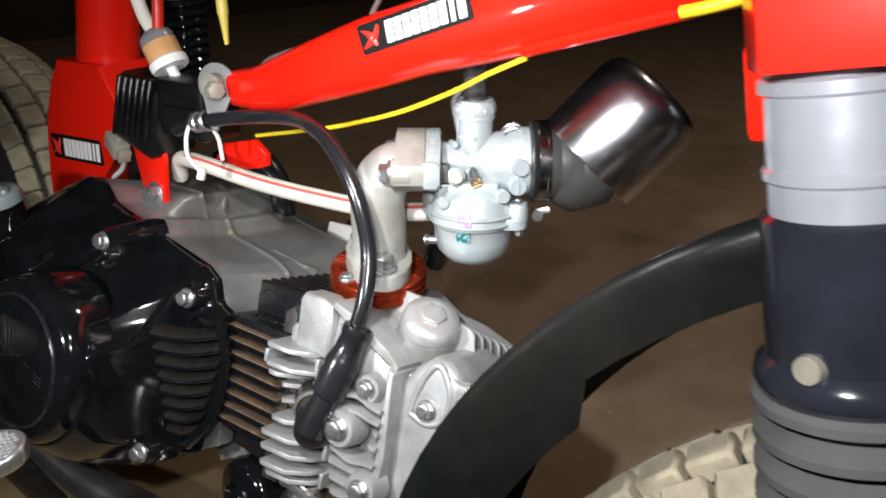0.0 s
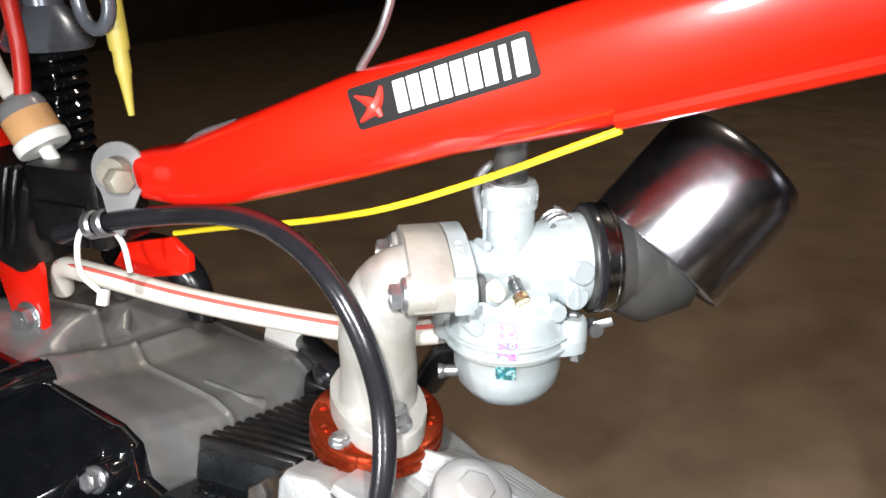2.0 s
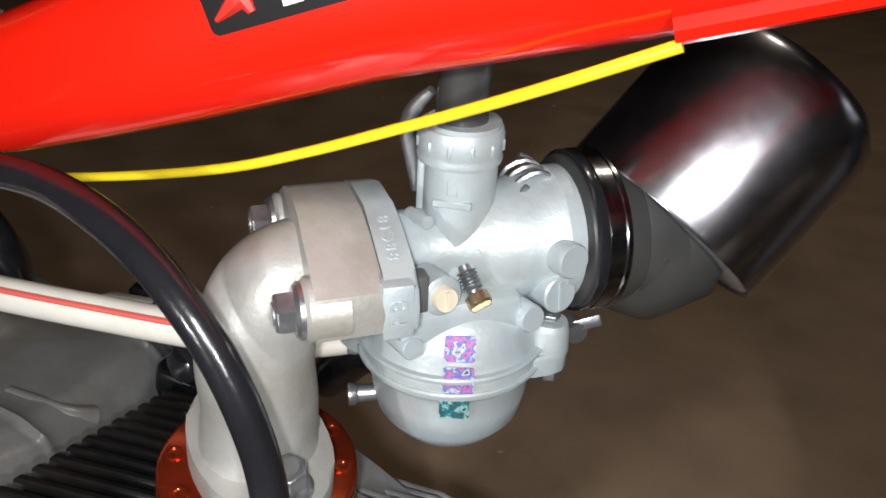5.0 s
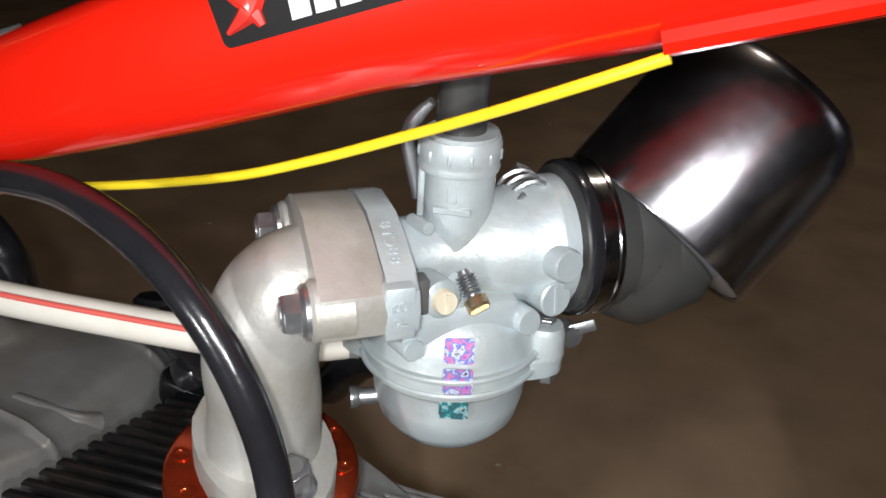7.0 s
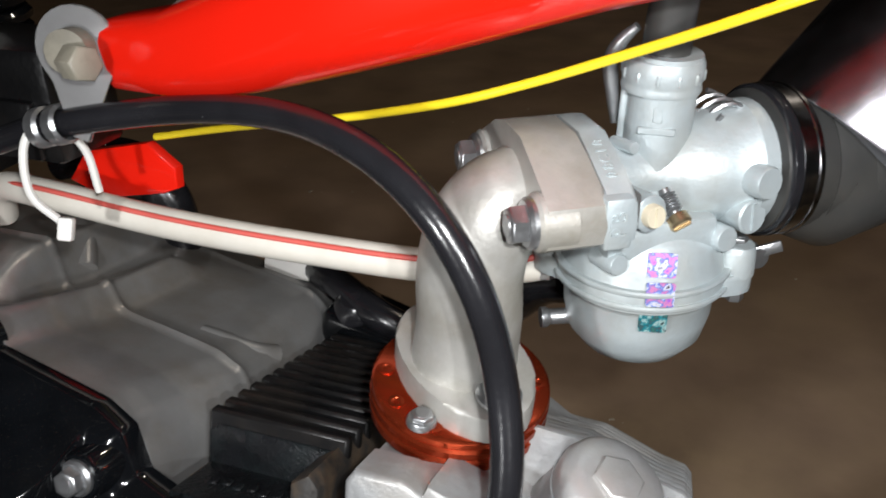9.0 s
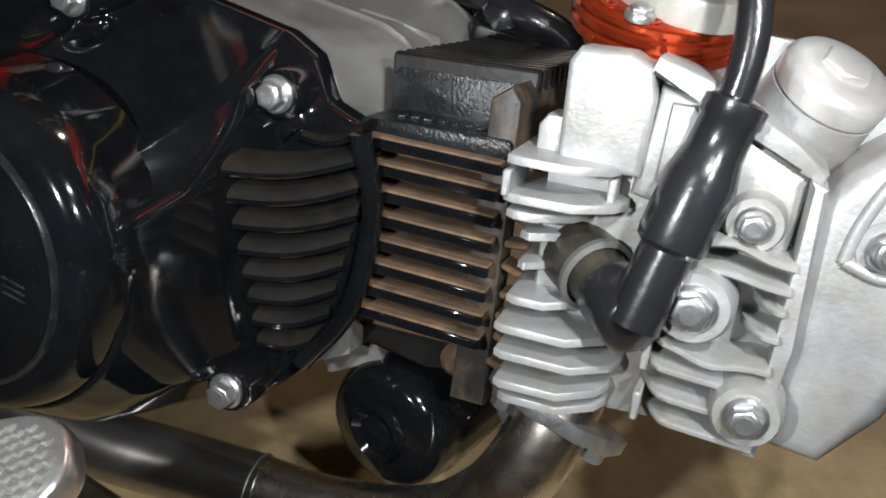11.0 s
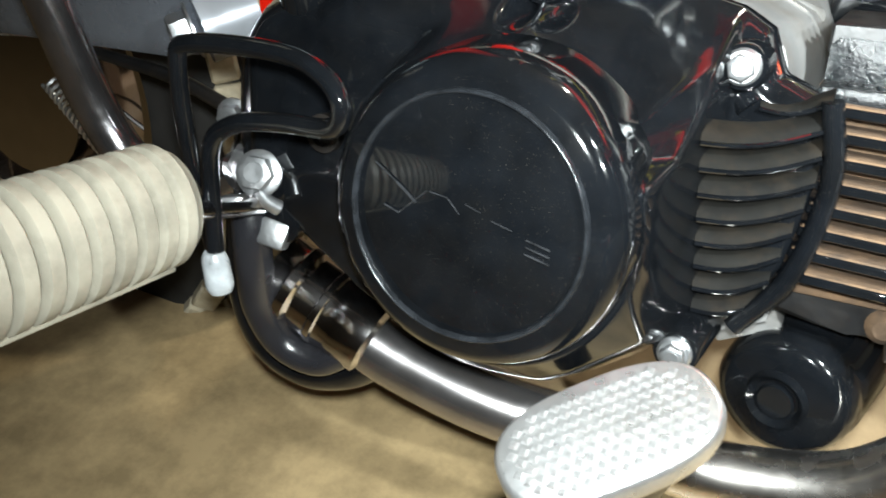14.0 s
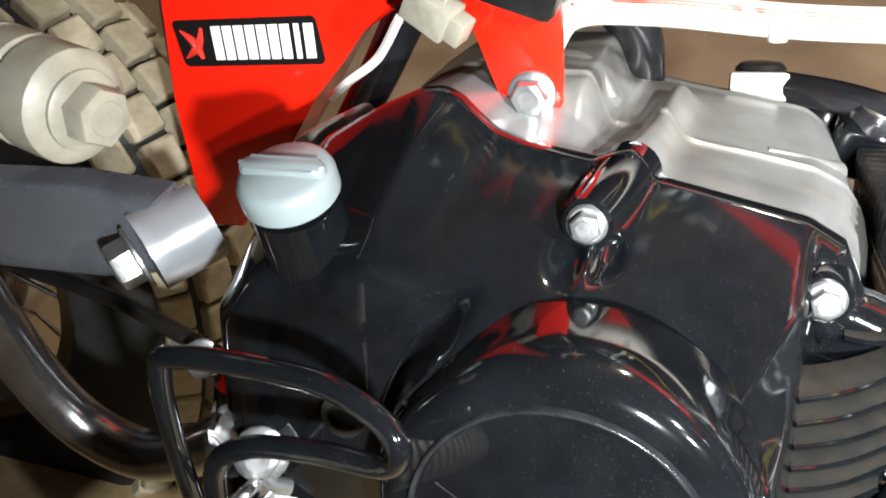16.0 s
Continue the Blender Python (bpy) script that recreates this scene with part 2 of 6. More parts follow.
base = nt.nodes["Principled BSDF"].inputs["Base Color"].links[0].from_socket
# a drift of yellowish dust lies on the near half of the floor
where, cloud = nt.nodes.new("ShaderNodeTexCoord"), nt.nodes.new("ShaderNodeTexNoise")
cloud.inputs["Scale"].default_value, cloud.inputs["Detail"].default_value = 3.0, 5
split, add, ramp, dust = nt.nodes.new("ShaderNodeSeparateXYZ"), nt.nodes.new("ShaderNodeMath"), nt.nodes.new("ShaderNodeMapRange"), nt.nodes.new("ShaderNodeMix")
add.operation, dust.data_type = "ADD", "RGBA"
nt.links.new(where.outputs["Object"], cloud.inputs["Vector"])
nt.links.new(where.outputs["Object"], split.inputs["Vector"])
nt.links.new(split.outputs["Y"], add.inputs[0])
nt.links.new(cloud.outputs["Fac"], add.inputs[1])
ramp.inputs["From Min"].default_value, ramp.inputs["From Max"].default_value = 0.95, 0.45
nt.links.new(add.outputs["Value"], ramp.inputs["Value"])
nt.links.new(ramp.outputs["Result"], dust.inputs["Factor"])
nt.links.new(base, dust.inputs["A"])
grit, spread, mottle = nt.nodes.new("ShaderNodeTexNoise"), nt.nodes.new("ShaderNodeMapRange"), nt.nodes.new("ShaderNodeMix")
grit.inputs["Scale"].default_value, grit.inputs["Detail"].default_value, grit.inputs["Roughness"].default_value = 22.0, 9, 0.7
spread.inputs["From Min"].default_value, spread.inputs["From Max"].default_value = 0.36, 0.62
mottle.data_type = "RGBA"
mottle.inputs["A"].default_value, mottle.inputs["B"].default_value = (0.27, 0.2, 0.105, 1), (0.46, 0.34, 0.18, 1)
nt.links.new(where.outputs["Object"], grit.inputs["Vector"])
nt.links.new(grit.outputs["Fac"], spread.inputs["Value"])
nt.links.new(spread.outputs["Result"], mottle.inputs["Factor"])
nt.links.new(mottle.outputs["Result"], dust.inputs["B"])
nt.links.new(dust.outputs["Result"], nt.nodes["Principled BSDF"].inputs["Base Color"])
CRUMB = material("pale_grit", (0.5, 0.43, 0.33), 0.8, vary=0.3, scale=120)
# kept very dark so that lit walls and ceiling hardly reflect in the enamel
WALL_MAT = material("dark_plaster", (0.07, 0.058, 0.046), 0.9, vary=0.15, scale=5, bump=0.2, bump_scale=60)


# ---- shaping helpers ----
LIFT = 0.12  # the machine's own zero lies this far over the floor


def fr(origin, z, x=(1, 0, 0)):
    """A frame at origin with its z axis along z and its x axis near x."""
    z = Vector(z).normalized()
    x = Vector(x)
    x = (x - x.dot(z) * z).normalized()
    y = z.cross(x)
    m = Matrix((x, y, z)).transposed().to_4x4()
    m.translation = origin
    return m


LEAN = radians(16)
ENG_O = Vector((0, -0.05, 0.27))
V_IN = Vector((0, math.cos(LEAN), -math.sin(LEAN)))
W_UP = Vector((0, math.sin(LEAN), math.cos(LEAN)))


def eng(x, v, w):
    """A place in the leaning engine's own axes: ahead, inwards, up."""
    return ENG_O + Vector((x, 0, 0)) + v * V_IN + w * W_UP


SIDE = fr(ENG_O, -V_IN, (1, 0, 0))  # x ahead, y up, z out of the engine's right side


def prism(bm, outline, h0, h1, m, bevel=0.0, seg=2, taper=1.0):
    """An outline in the frame's xy plane, raised from h0 to h1."""
    n = len(outline)
    cx, cy = sum(p[0] for p in outline) / n, sum(p[1] for p in outline) / n
    low = [bm.verts.new(m @ Vector((x, y, h0))) for x, y in outline]
    top = [bm.verts.new(m @ Vector((cx + (x - cx) * taper, cy + (y - cy) * taper, h1))) for x, y in outline]
    faces = [bm.faces.new(top), bm.faces.new(low[::-1])]
    for i in range(n):
        faces.append(bm.faces.new((low[i], low[(i + 1) % n], top[(i + 1) % n], top[i])))
    if bevel:
        edges = list({e for v in top for e in v.link_edges if e.other_vert(v) in top})
        bmesh.ops.bevel(bm, geom=edges, offset=bevel, segments=seg, affect="EDGES", profile=0.5)
    return bm


def box(bm, center, size, m=None, bevel=0.0, seg=2):
    m = m or Matrix.Identity(4)
    made = bmesh.ops.create_cube(bm, size=1.0, matrix=m @ Matrix.Translation(center) @ Matrix.Diagonal((*size, 1)))["verts"]
    if bevel:
        edges = list({e for v in made for e in v.link_edges})
        bmesh.ops.bevel(bm, geom=edges, offset=bevel, segments=seg, affect="EDGES", profile=0.5)
    return bm


def lathe(bm, profile, m, seg=40, sx=1.0, sy=1.0):
    """Radii and heights turned about the frame's z axis."""
    rings = []
    for r, h in profile:
        if r < 1e-6:
            rings.append([bm.verts.new(m @ Vector((0, 0, h)))])
        else:
            rings.append([bm.verts.new(m @ Vector((sx * r * math.cos(2 * math.pi * i / seg), sy * r * math.sin(2 * math.pi * i / seg), h))) for i in range(seg)])
    for a, b in zip(rings, rings[1:]):
        for i in range(seg):
            j = (i + 1) % seg
            if len(a) == 1 and len(b) > 1:
                bm.faces.new((a[0], b[j], b[i]))
            elif len(b) == 1 and len(a) > 1:
                bm.faces.new((a[i], a[j], b[0]))
            elif len(a) > 1:
                bm.faces.new((a[i], a[j], b[j], b[i]))
    return bm


def curve(points, steps=8):
    """A smooth line through the points."""
    p = [Vector(q) for q in points]
    p = [2 * p[0] - p[1]] + p + [2 * p[-1] - p[-2]]
    out = []
    for i in range(1, len(p) - 2):
        for k in range(steps):
            t = k / steps
            a, b, c, d = p[i - 1], p[i], p[i + 1], p[i + 2]
            out.append(0.5 * ((2 * b) + (c - a) * t + (2 * a - 5 * b + 4 * c - d) * t * t + (3 * b - a - 3 * c + d) * t ** 3))
    return out + [p[-2]]


def tube(bm, points, r, seg=16, steps=8, smooth=True, cap=True, flat=1.0):
    """A round rod along the points; r may be one radius or one for each given point."""
    line = curve(points, steps) if smooth else [Vector(q) for q in points]
    if isinstance(r, (list, tuple)):
        radii = [float(q) for q in np.interp(np.linspace(0, len(r) - 1, len(line)), range(len(r)), r)]
    else:
        radii = [r] * len(line)
    rings, up = [], None
    for i, q in enumerate(line):
        d = (line[min(i + 1, len(line) - 1)] - line[max(i - 1, 0)]).normalized()
        if up is None:
            up = Vector((0, 0, 1)) if abs(d.z) < 0.9 else Vector((0, 1, 0))
        up = (up - up.dot(d) * d).normalized()
        side = d.cross(up)
        rings.append([bm.verts.new(q + radii[i] * (math.cos(2 * math.pi * k / seg) * side * flat + math.sin(2 * math.pi * k / seg) * up)) for k in range(seg)])
    for a, b in zip(rings, rings[1:]):
        for k in range(seg):
            j = (k + 1) % seg
            bm.faces.new((a[k], a[j], b[j], b[k]))
    if cap:
        bm.faces.new(rings[0][::-1])
        bm.faces.new(rings[-1])
    return bm


def rounded(w, h, r, n=5):
    """The outline of a rectangle with round corners, about the origin."""
    out = []
    for cx, cy, a0 in ((w / 2 - r, h / 2 - r, 0), (-w / 2 + r, h / 2 - r, 90), (-w / 2 + r, -h / 2 + r, 180), (w / 2 - r, -h / 2 + r, 270)):
        out += [(cx + r * math.cos(radians(a0 + 90 * k / n)), cy + r * math.sin(radians(a0 + 90 * k / n))) for k in range(n + 1)]
    return out


def part(name, bm, mat, parent, label="", smooth=40):
    """Links a bmesh as one mesh under a thing or a part."""
    bmesh.ops.recalc_face_normals(bm, faces=bm.faces)
    me = bpy.data.meshes.new(name)
    bm.to_mesh(me)
    bm.free()
    me.materials.append(mat)
    me.shade_smooth()
    me.set_sharp_from_angle(angle=radians(smooth))
    ob = new(name, me)
    ob.parent = parent
    if parent is bike:
        ob.location = (0, 0, LIFT)
    if label:
        ob["label"] = label
    return ob


def share(name, mesh, parent, m):
    """One more object on a mesh that exists already."""
    ob = new(name, mesh)
    ob.parent = parent
    ob.matrix_basis = m
    return ob


def B():
    return bmesh.new()


def hexagon(r):
    return [(r * math.cos(radians(60 * k)), r * math.sin(radians(60 * k))) for k in range(6)]


def bolt(parent, m, r=0.0075, h=0.0055, mat=None, label="", washer=True, name="bolt", dome=False):
    """A flanged hexagon bolt head on the frame's xy plane."""
    bm = B()
    if washer:
        lathe(bm, [(0, 0), (r, 0), (r, 0.0012), (r * 0.86, 0.0022), (0, 0.0022)], m, 24)
    prism(bm, hexagon(r * 0.76), 0.001, 0.001 + h, m, bevel=r * 0.12)
    lathe(bm, [(r * 0.45, h + 0.0008), (r * 0.42, h + 0.0014), (0, h + 0.0014)], m, 16)
    return part(name, bm, mat or ZINC, parent, label)


# ---- the place ----
bike = None
def setting(name, bm, mat, label, category):
    ob = part(name, bm, mat, None)
    return tagged(ob, label, category, kind="structure")


bm = B()
box(bm, (-0.2, 2.2, -0.05), (6.4, 10.0, 0.1))
setting("floor", bm, FLOOR_MAT, "brown painted concrete floor with worn stains", "floor")
grain = random.Random(8)
bm = B()
for k in range(170):
    x, y, r = grain.uniform(-1.0, 1.0), grain.uniform(-0.35, 1.9), 0.0012 + 0.0045 * grain.random() ** 3
    turn, n = grain.uniform(0, 6.28), grain.randint(5, 7)
    ring = [(r * grain.uniform(0.6, 1.3) * math.cos(turn + 6.283 * i / n), 0.55 * r * grain.uniform(0.6, 1.3) * math.sin(turn + 6.283 * i / n)) for i in range(n)]
    prism(bm, ring, -0.0005, 0.35 * r, Matrix.Translation((x, y, 0)) @ Matrix.Rotation(turn, 4, "Z"), taper=0.6)
crumbs = part("floor_grit", bm, CRUMB, None)
tagged(crumbs, "pale crumbs of grit scattered on the concrete floor", "grit", kind="stuff")
# walls and ceiling are added to close the room
for name, c, s in (("wall_back", (-0.2, 7.26, 1.3), (6.4, 0.12, 2.6)), ("wall_front", (-0.2, -2.86, 1.3), (6.4, 0.12, 2.6)),
                   ("wall_rear_end", (-3.46, 2.2, 1.3), (0.12, 10.0, 2.6)), ("wall_fore_end", (3.06, 2.2, 1.3), (0.12, 10.0, 2.6))):
    bm = B()
    box(bm, c, s)
    setting(name, bm, WALL_MAT, "dull plastered wall in the dark", "wall")
bm = B()
box(bm, (-0.2, 2.2, 2.66), (6.6, 10.3, 0.12))
setting("ceiling", bm, WALL_MAT, "dull plastered ceiling", "ceiling")

bike = tagged(new("motorcycle"), "small red off-road motorcycle with black engine covers standing on its stand", "motorcycle")

# ---- frame ----
def beam_outline(x):
    """The backbone's underside and top at x ahead."""
    xs = [-0.225, -0.2, -0.172, -0.103, -0.057, 0.0, 0.09, 0.24]
    lo = np.interp(x, xs, [0.404, 0.404, 0.408, 0.428, 0.443, 0.4575, 0.484, 0.528])
    hi = np.interp(x, xs, [0.428, 0.433, 0.445, 0.472, 0.486, 0.505, 0.533, 0.58])
    return lo, hi


bm = B()
rings = []
for k in range(40):
    x = -0.225 + 0.465 * k / 39
    lo, hi = beam_outline(x)
    half = 0.012 + 0.014 * min(1, (x + 0.225) / 0.09)
    h = hi - lo
    sec = [(-0.5, 0), (0.5, 0), (0.72, 0.06), (0.95, 0.24), (1, 0.36), (1, 0.72), (0.93, 0.86), (0.72, 0.96), (0.45, 1), (-0.45, 1), (-0.72, 0.96), (-0.93, 0.86), (-1, 0.72), (-1, 0.36), (-0.95, 0.24), (-0.72, 0.06)]
    rings.append([bm.verts.new((x, half * a, lo + h * b)) for a, b in sec])
for a, b in zip(rings, rings[1:]):
    for k in range(len(a)):
        bm.faces.new((a[k], a[(k + 1) % len(a)], b[(k + 1) % len(a)], b[k]))
bm.faces.new(rings[0])
bm.faces.new(rings[-1][::-1])
backbone = part("backbone", bm, RED, bike, "glossy red sheet steel backbone")

bm = B()
for k in range(2):
    x0 = 0.006
    pts = [(x0 + 0.23 * i / 12, -0.0205 + 0.041 * k, beam_outline(x0 + 0.23 * i / 12)[0] + 0.003) for i in range(13)]
    tube(bm, pts, 0.0035, 8, 2)
part("seam_flange", bm, RED, backbone)


def sticker(m, w, h):
    """A black label with a red mark and a row of plain white bars."""
    bm = B()
    prism(bm, rounded(w, h, h * 0.12), 0, 0.0004, m)
    base = part("sticker", bm, DECAL_BLACK, bike, "black sticker with a red mark and white bars")
    bm = B()
    tube(bm, [m @ Vector((x * w, y * h, 0.0007)) for x, y in ((-0.46, 0.3), (-0.4, 0.12), (-0.37, -0.02), (-0.35, -0.32))], [0.0004, 0.002, 0.0026, 0.001], 6, 4)
    tube(bm, [m @ Vector((x * w, y * h, 0.0007)) for x, y in ((-0.3, 0.34), (-0.33, 0.1), (-0.38, -0.1), (-0.47, -0.3))], [0.0008, 0.0018, 0.0026, 0.0006], 6, 4)
    part("red_mark", bm, DECAL_RED, base)
    step = 0.72 * w / 9
    for k in range(9):
        x, hh, wd = -0.25 * w + step * (k + 0.5), 0.36 * h, step * (0.4 if k != 7 else 0.22)
        bm = B()
        prism(bm, [(x - wd - 0.12 * hh, -hh), (x + wd - 0.12 * hh, -hh), (x + wd + 0.12 * hh, hh), (x - wd + 0.12 * hh, hh)], 0.0003, 0.0008, m)
        part("white_bar", bm, DECAL_WHITE, base)
    return base


ux = Vector((0.0705, 0, 0.024)).normalized()
sticker(fr((-0.058, -0.0264, 0.4725), (0, -1, 0), ux), 0.077, 0.0165)

# rear post, gusset plate and engine bracket
bm = B()
tube(bm, [(-0.458, 0.05, 0.33), (-0.45, 0.05, 0.37), (-0.43, 0.05, 0.457), (-0.405, 0.05, 0.57)], 0.026, 28, 4)
part("seat_post", bm, RED, bike, "glossy red frame tube")
bm = B()
plate = [(-0.522, 0.225), (-0.497, 0.225), (-0.474, 0.252), (-0.452, 0.281), (-0.434, 0.3056), (-0.4187, 0.3253), (-0.4058, 0.3359), (-0.386, 0.348), (-0.4, 0.385), (-0.412, 0.41), (-0.474, 0.41), (-0.482, 0.39), (-0.5056, 0.352), (-0.513, 0.3), (-0.517, 0.254)]
gp = fr((0, 0.02, 0), (0, -1, 0))
prism(bm, plate, -0.05, 0.0, gp, bevel=0.003)
part("gusset_plate", bm, RED, bike, "red pressed frame plate")
sticker(gp @ pose(-0.4625, 0.332, 0.0008, 0, 0, 2), 0.074, 0.0225)
bm = B()
brk = fr((-0.326, -0.004, 0.322), (0, -1, 0.1), (1, 0, 0))
prism(bm, [(-0.012, -0.004), (-0.008, -0.011), (0, -0.014), (0.008, -0.011), (0.012, -0.004), (0.012, 0.03), (0.0, 0.075), (-0.028, 0.075), (-0.028, 0.04)], -0.003, 0.001, brk, bevel=0.0008)
bracket = part("engine_bracket", bm, RED, bike, "red flat steel bracket")
bolt(bracket, brk @ Matrix.Translation((0, 0, 0.001)), 0.0095, 0.007)
bm = B()
brk2 = fr((-0.26, 0.03, 0.352), (0, -1, 0.1), (1, 0, 0))
prism(bm, [(-0.03, -0.004), (-0.012, -0.01), (0.018, -0.004), (0.025, -0.001), (0.025, 0.008), (0.012, 0.017), (-0.02, 0.01)], -0.003, 0.002, brk2, bevel=0.0008)
part("engine_bracket", bm, RED, bike, "red flat steel bracket")

# ---- crankcase ----
CASE = [(-0.43, -0.04), (-0.424, 0.012), (-0.41, 0.036), (-0.396, 0.048), (-0.374, 0.0625), (-0.36, 0.068), (-0.352, 0.0685), (-0.345, 0.0655), (-0.339, 0.06), (-0.3315, 0.0535), (-0.318, 0.0495), (-0.3, 0.0455), (-0.2745, 0.04), (-0.25, 0.035), (-0.226, 0.0288), (-0.214, 0.0228), (-0.207, 0.0125), (-0.2035, 0.0), (-0.202, -0.03)]


def ease(t):
    """A soft step from 0 to 1."""
    t = max(0.0, min(1.0, t))
    return t * t * (3 - 2 * t)


def case_top(x, v):
    """The crankcase's upper face: the cover's outline drawn inwards, with a boss along it, a seam bead and a raised rear part."""
    end = x - 0.0085 * ease((v - 0.01) / 0.05) * ease((x + 0.265) / 0.05)
    w = float(np.interp(end, [p[0] for p in CASE], [p[1] for p in CASE]))
    w += max(0.0, 0.0655 - w) * ease((-0.297 - x) / 0.012) * ease((x + 0.375) / 0.02) * ease((v - 0.008) / 0.045)
    lift = 0.009 * ease((v - 0.05) / 0.09)
    w += lift * ease((-0.2 - end) / 0.025)
    w += 0.0105 * math.exp(-((x + 0.2825 - 0.09 * v) / 0.0065) ** 2) * (1 - ease((v - 0.1) / 0.025))
    w += 0.0016 * math.exp(-((v - 0.06) / 0.0017) ** 2) * ease((-0.199 - end) / 0.01)
    w += 0.0015 * math.exp(-((v - 0.142) / 0.0022) ** 2)
    return w - 0.02 * ease((v - 0.164) / 0.012) - 0.0015 * ease((v - 0.145) / 0.006)


bm = B()
rings = []
across = [-0.43 + 0.2365 * k / 114 for k in range(115)]
along = [0.0, 0.01, 0.02, 0.03, 0.04, 0.05, 0.055, 0.057, 0.0585, 0.06, 0.0615, 0.063, 0.065, 0.072, 0.08, 0.09, 0.1, 0.106, 0.112, 0.118, 0.124, 0.13, 0.136, 0.139, 0.1405, 0.142, 0.1435, 0.145, 0.148, 0.152, 0.158, 0.164, 0.168, 0.172, 0.176]
for v in along:
    ring = [bm.verts.new(eng(x, v, case_top(x, v))) for x in across]
    ring += [bm.verts.new(eng(x, v, w)) for x, w in ((-0.195, -0.095), (-0.22, -0.108), (-0.262, -0.13), (-0.34, -0.13), (-0.42, -0.09))]
    rings.append(ring)
for a, b in zip(rings, rings[1:]):
    for k in range(len(a)):
        bm.faces.new((a[k], a[(k + 1) % len(a)], b[(k + 1) % len(a)], b[k]))
bm.faces.new(rings[0])
bm.faces.new(rings[-1][::-1])
crankcase = part("crankcase", bm, ALU_CASE, bike, "grey cast aluminium crankcase with oily stains", smooth=50)


def case_line(points, r, sunk):
    """A cast ridge that runs over the crankcase's top."""
    bm = B()
    tube(bm, [eng(x, v, case_top(x, v) - sunk) for x, v in points], r, 14, 6)
    part("case_rib", bm, ALU_CASE, crankcase)


case_line([(-0.236, 0.074), (-0.224, 0.076), (-0.212, 0.081), (-0.2065, 0.09)], 0.005, 0.0044)
case_line([(-0.302, 0.075), (-0.314, 0.088), (-0.33, 0.1)], 0.006, 0.0052)
bm = B()
box(bm, (0, 0, 0), (0.028, 0.012, 0.014), fr(eng(-0.2386, 0.1605, 0.0455), W_UP + 0.1 * V_IN, (1, 0, -0.15)), bevel=0.0015)
part("white_block", bm, WHITE_PLASTIC, crankcase, "white plastic wire clip")
bm = B()
lathe(bm, [(0, 0.005), (0.0105, 0.0045), (0.0128, 0.002), (0.013, -0.012)], fr(eng(-0.2375, 0.18, 0.05), W_UP), 28)
part("rubber_boot", bm, BLACK_RUBBER, bike, "round black rubber plug behind the engine")

# ---- clutch cover ----
COVER = [(-0.44, -0.05), (-0.438, 0.0), (-0.424, 0.026), (-0.397, 0.051), (-0.374, 0.0635), (-0.36, 0.0695), (-0.352, 0.07), (-0.345, 0.067), (-0.339, 0.061), (-0.3315, 0.0545), (-0.318, 0.0505), (-0.296, 0.0465), (-0.288, 0.05), (-0.283, 0.051), (-0.278, 0.047), (-0.2745, 0.0405),
         (-0.25, 0.035), (-0.224, 0.029), (-0.212, 0.022), (-0.205, 0.006), (-0.188, -0.001), (-0.184, -0.03), (-0.191, -0.068), (-0.208, -0.092), (-0.225, -0.106), (-0.245, -0.122), (-0.262, -0.132), (-0.33, -0.135), (-0.372, -0.115), (-0.41, -0.085)]
DISC = (-0.2905, -0.044)


def reach(theta):
    """How far the cover's edge lies from the disc's middle in a direction."""
    best, c, s = 0.2, math.cos(theta), math.sin(theta)
    for (x0, y0), (x1, y1) in zip(COVER, COVER[1:] + COVER[:1]):
        ax, ay, bx, by = x0 - DISC[0], y0 - DISC[1], x1 - x0, y1 - y0
        den = c * by - s * bx
        if abs(den) > 1e-9:
            t, u = (ax * by - ay * bx) / den, (ax * s - ay * c) / den
            if t > 0 and 0 <= u <= 1:
                best = min(best, t)
    return best


def edge_gap(x, w):
    """How far a place lies inside the cover's edge."""
    best = 1.0
    for (x0, y0), (x1, y1) in zip(COVER, COVER[1:] + COVER[:1]):
        bx, by = x1 - x0, y1 - y0
        t = max(0.0, min(1.0, ((x - x0) * bx + (w - y0) * by) / (bx * bx + by * by)))
        best = min(best, math.hypot(x - x0 - t * bx, w - y0 - t * by))
    return best


def softer(a, b, k):
    """The lesser of two heights, with a rounded change between them."""
    h = max(k - abs(a - b), 0.0) / k
    return min(a, b) - h * h * k * 0.25


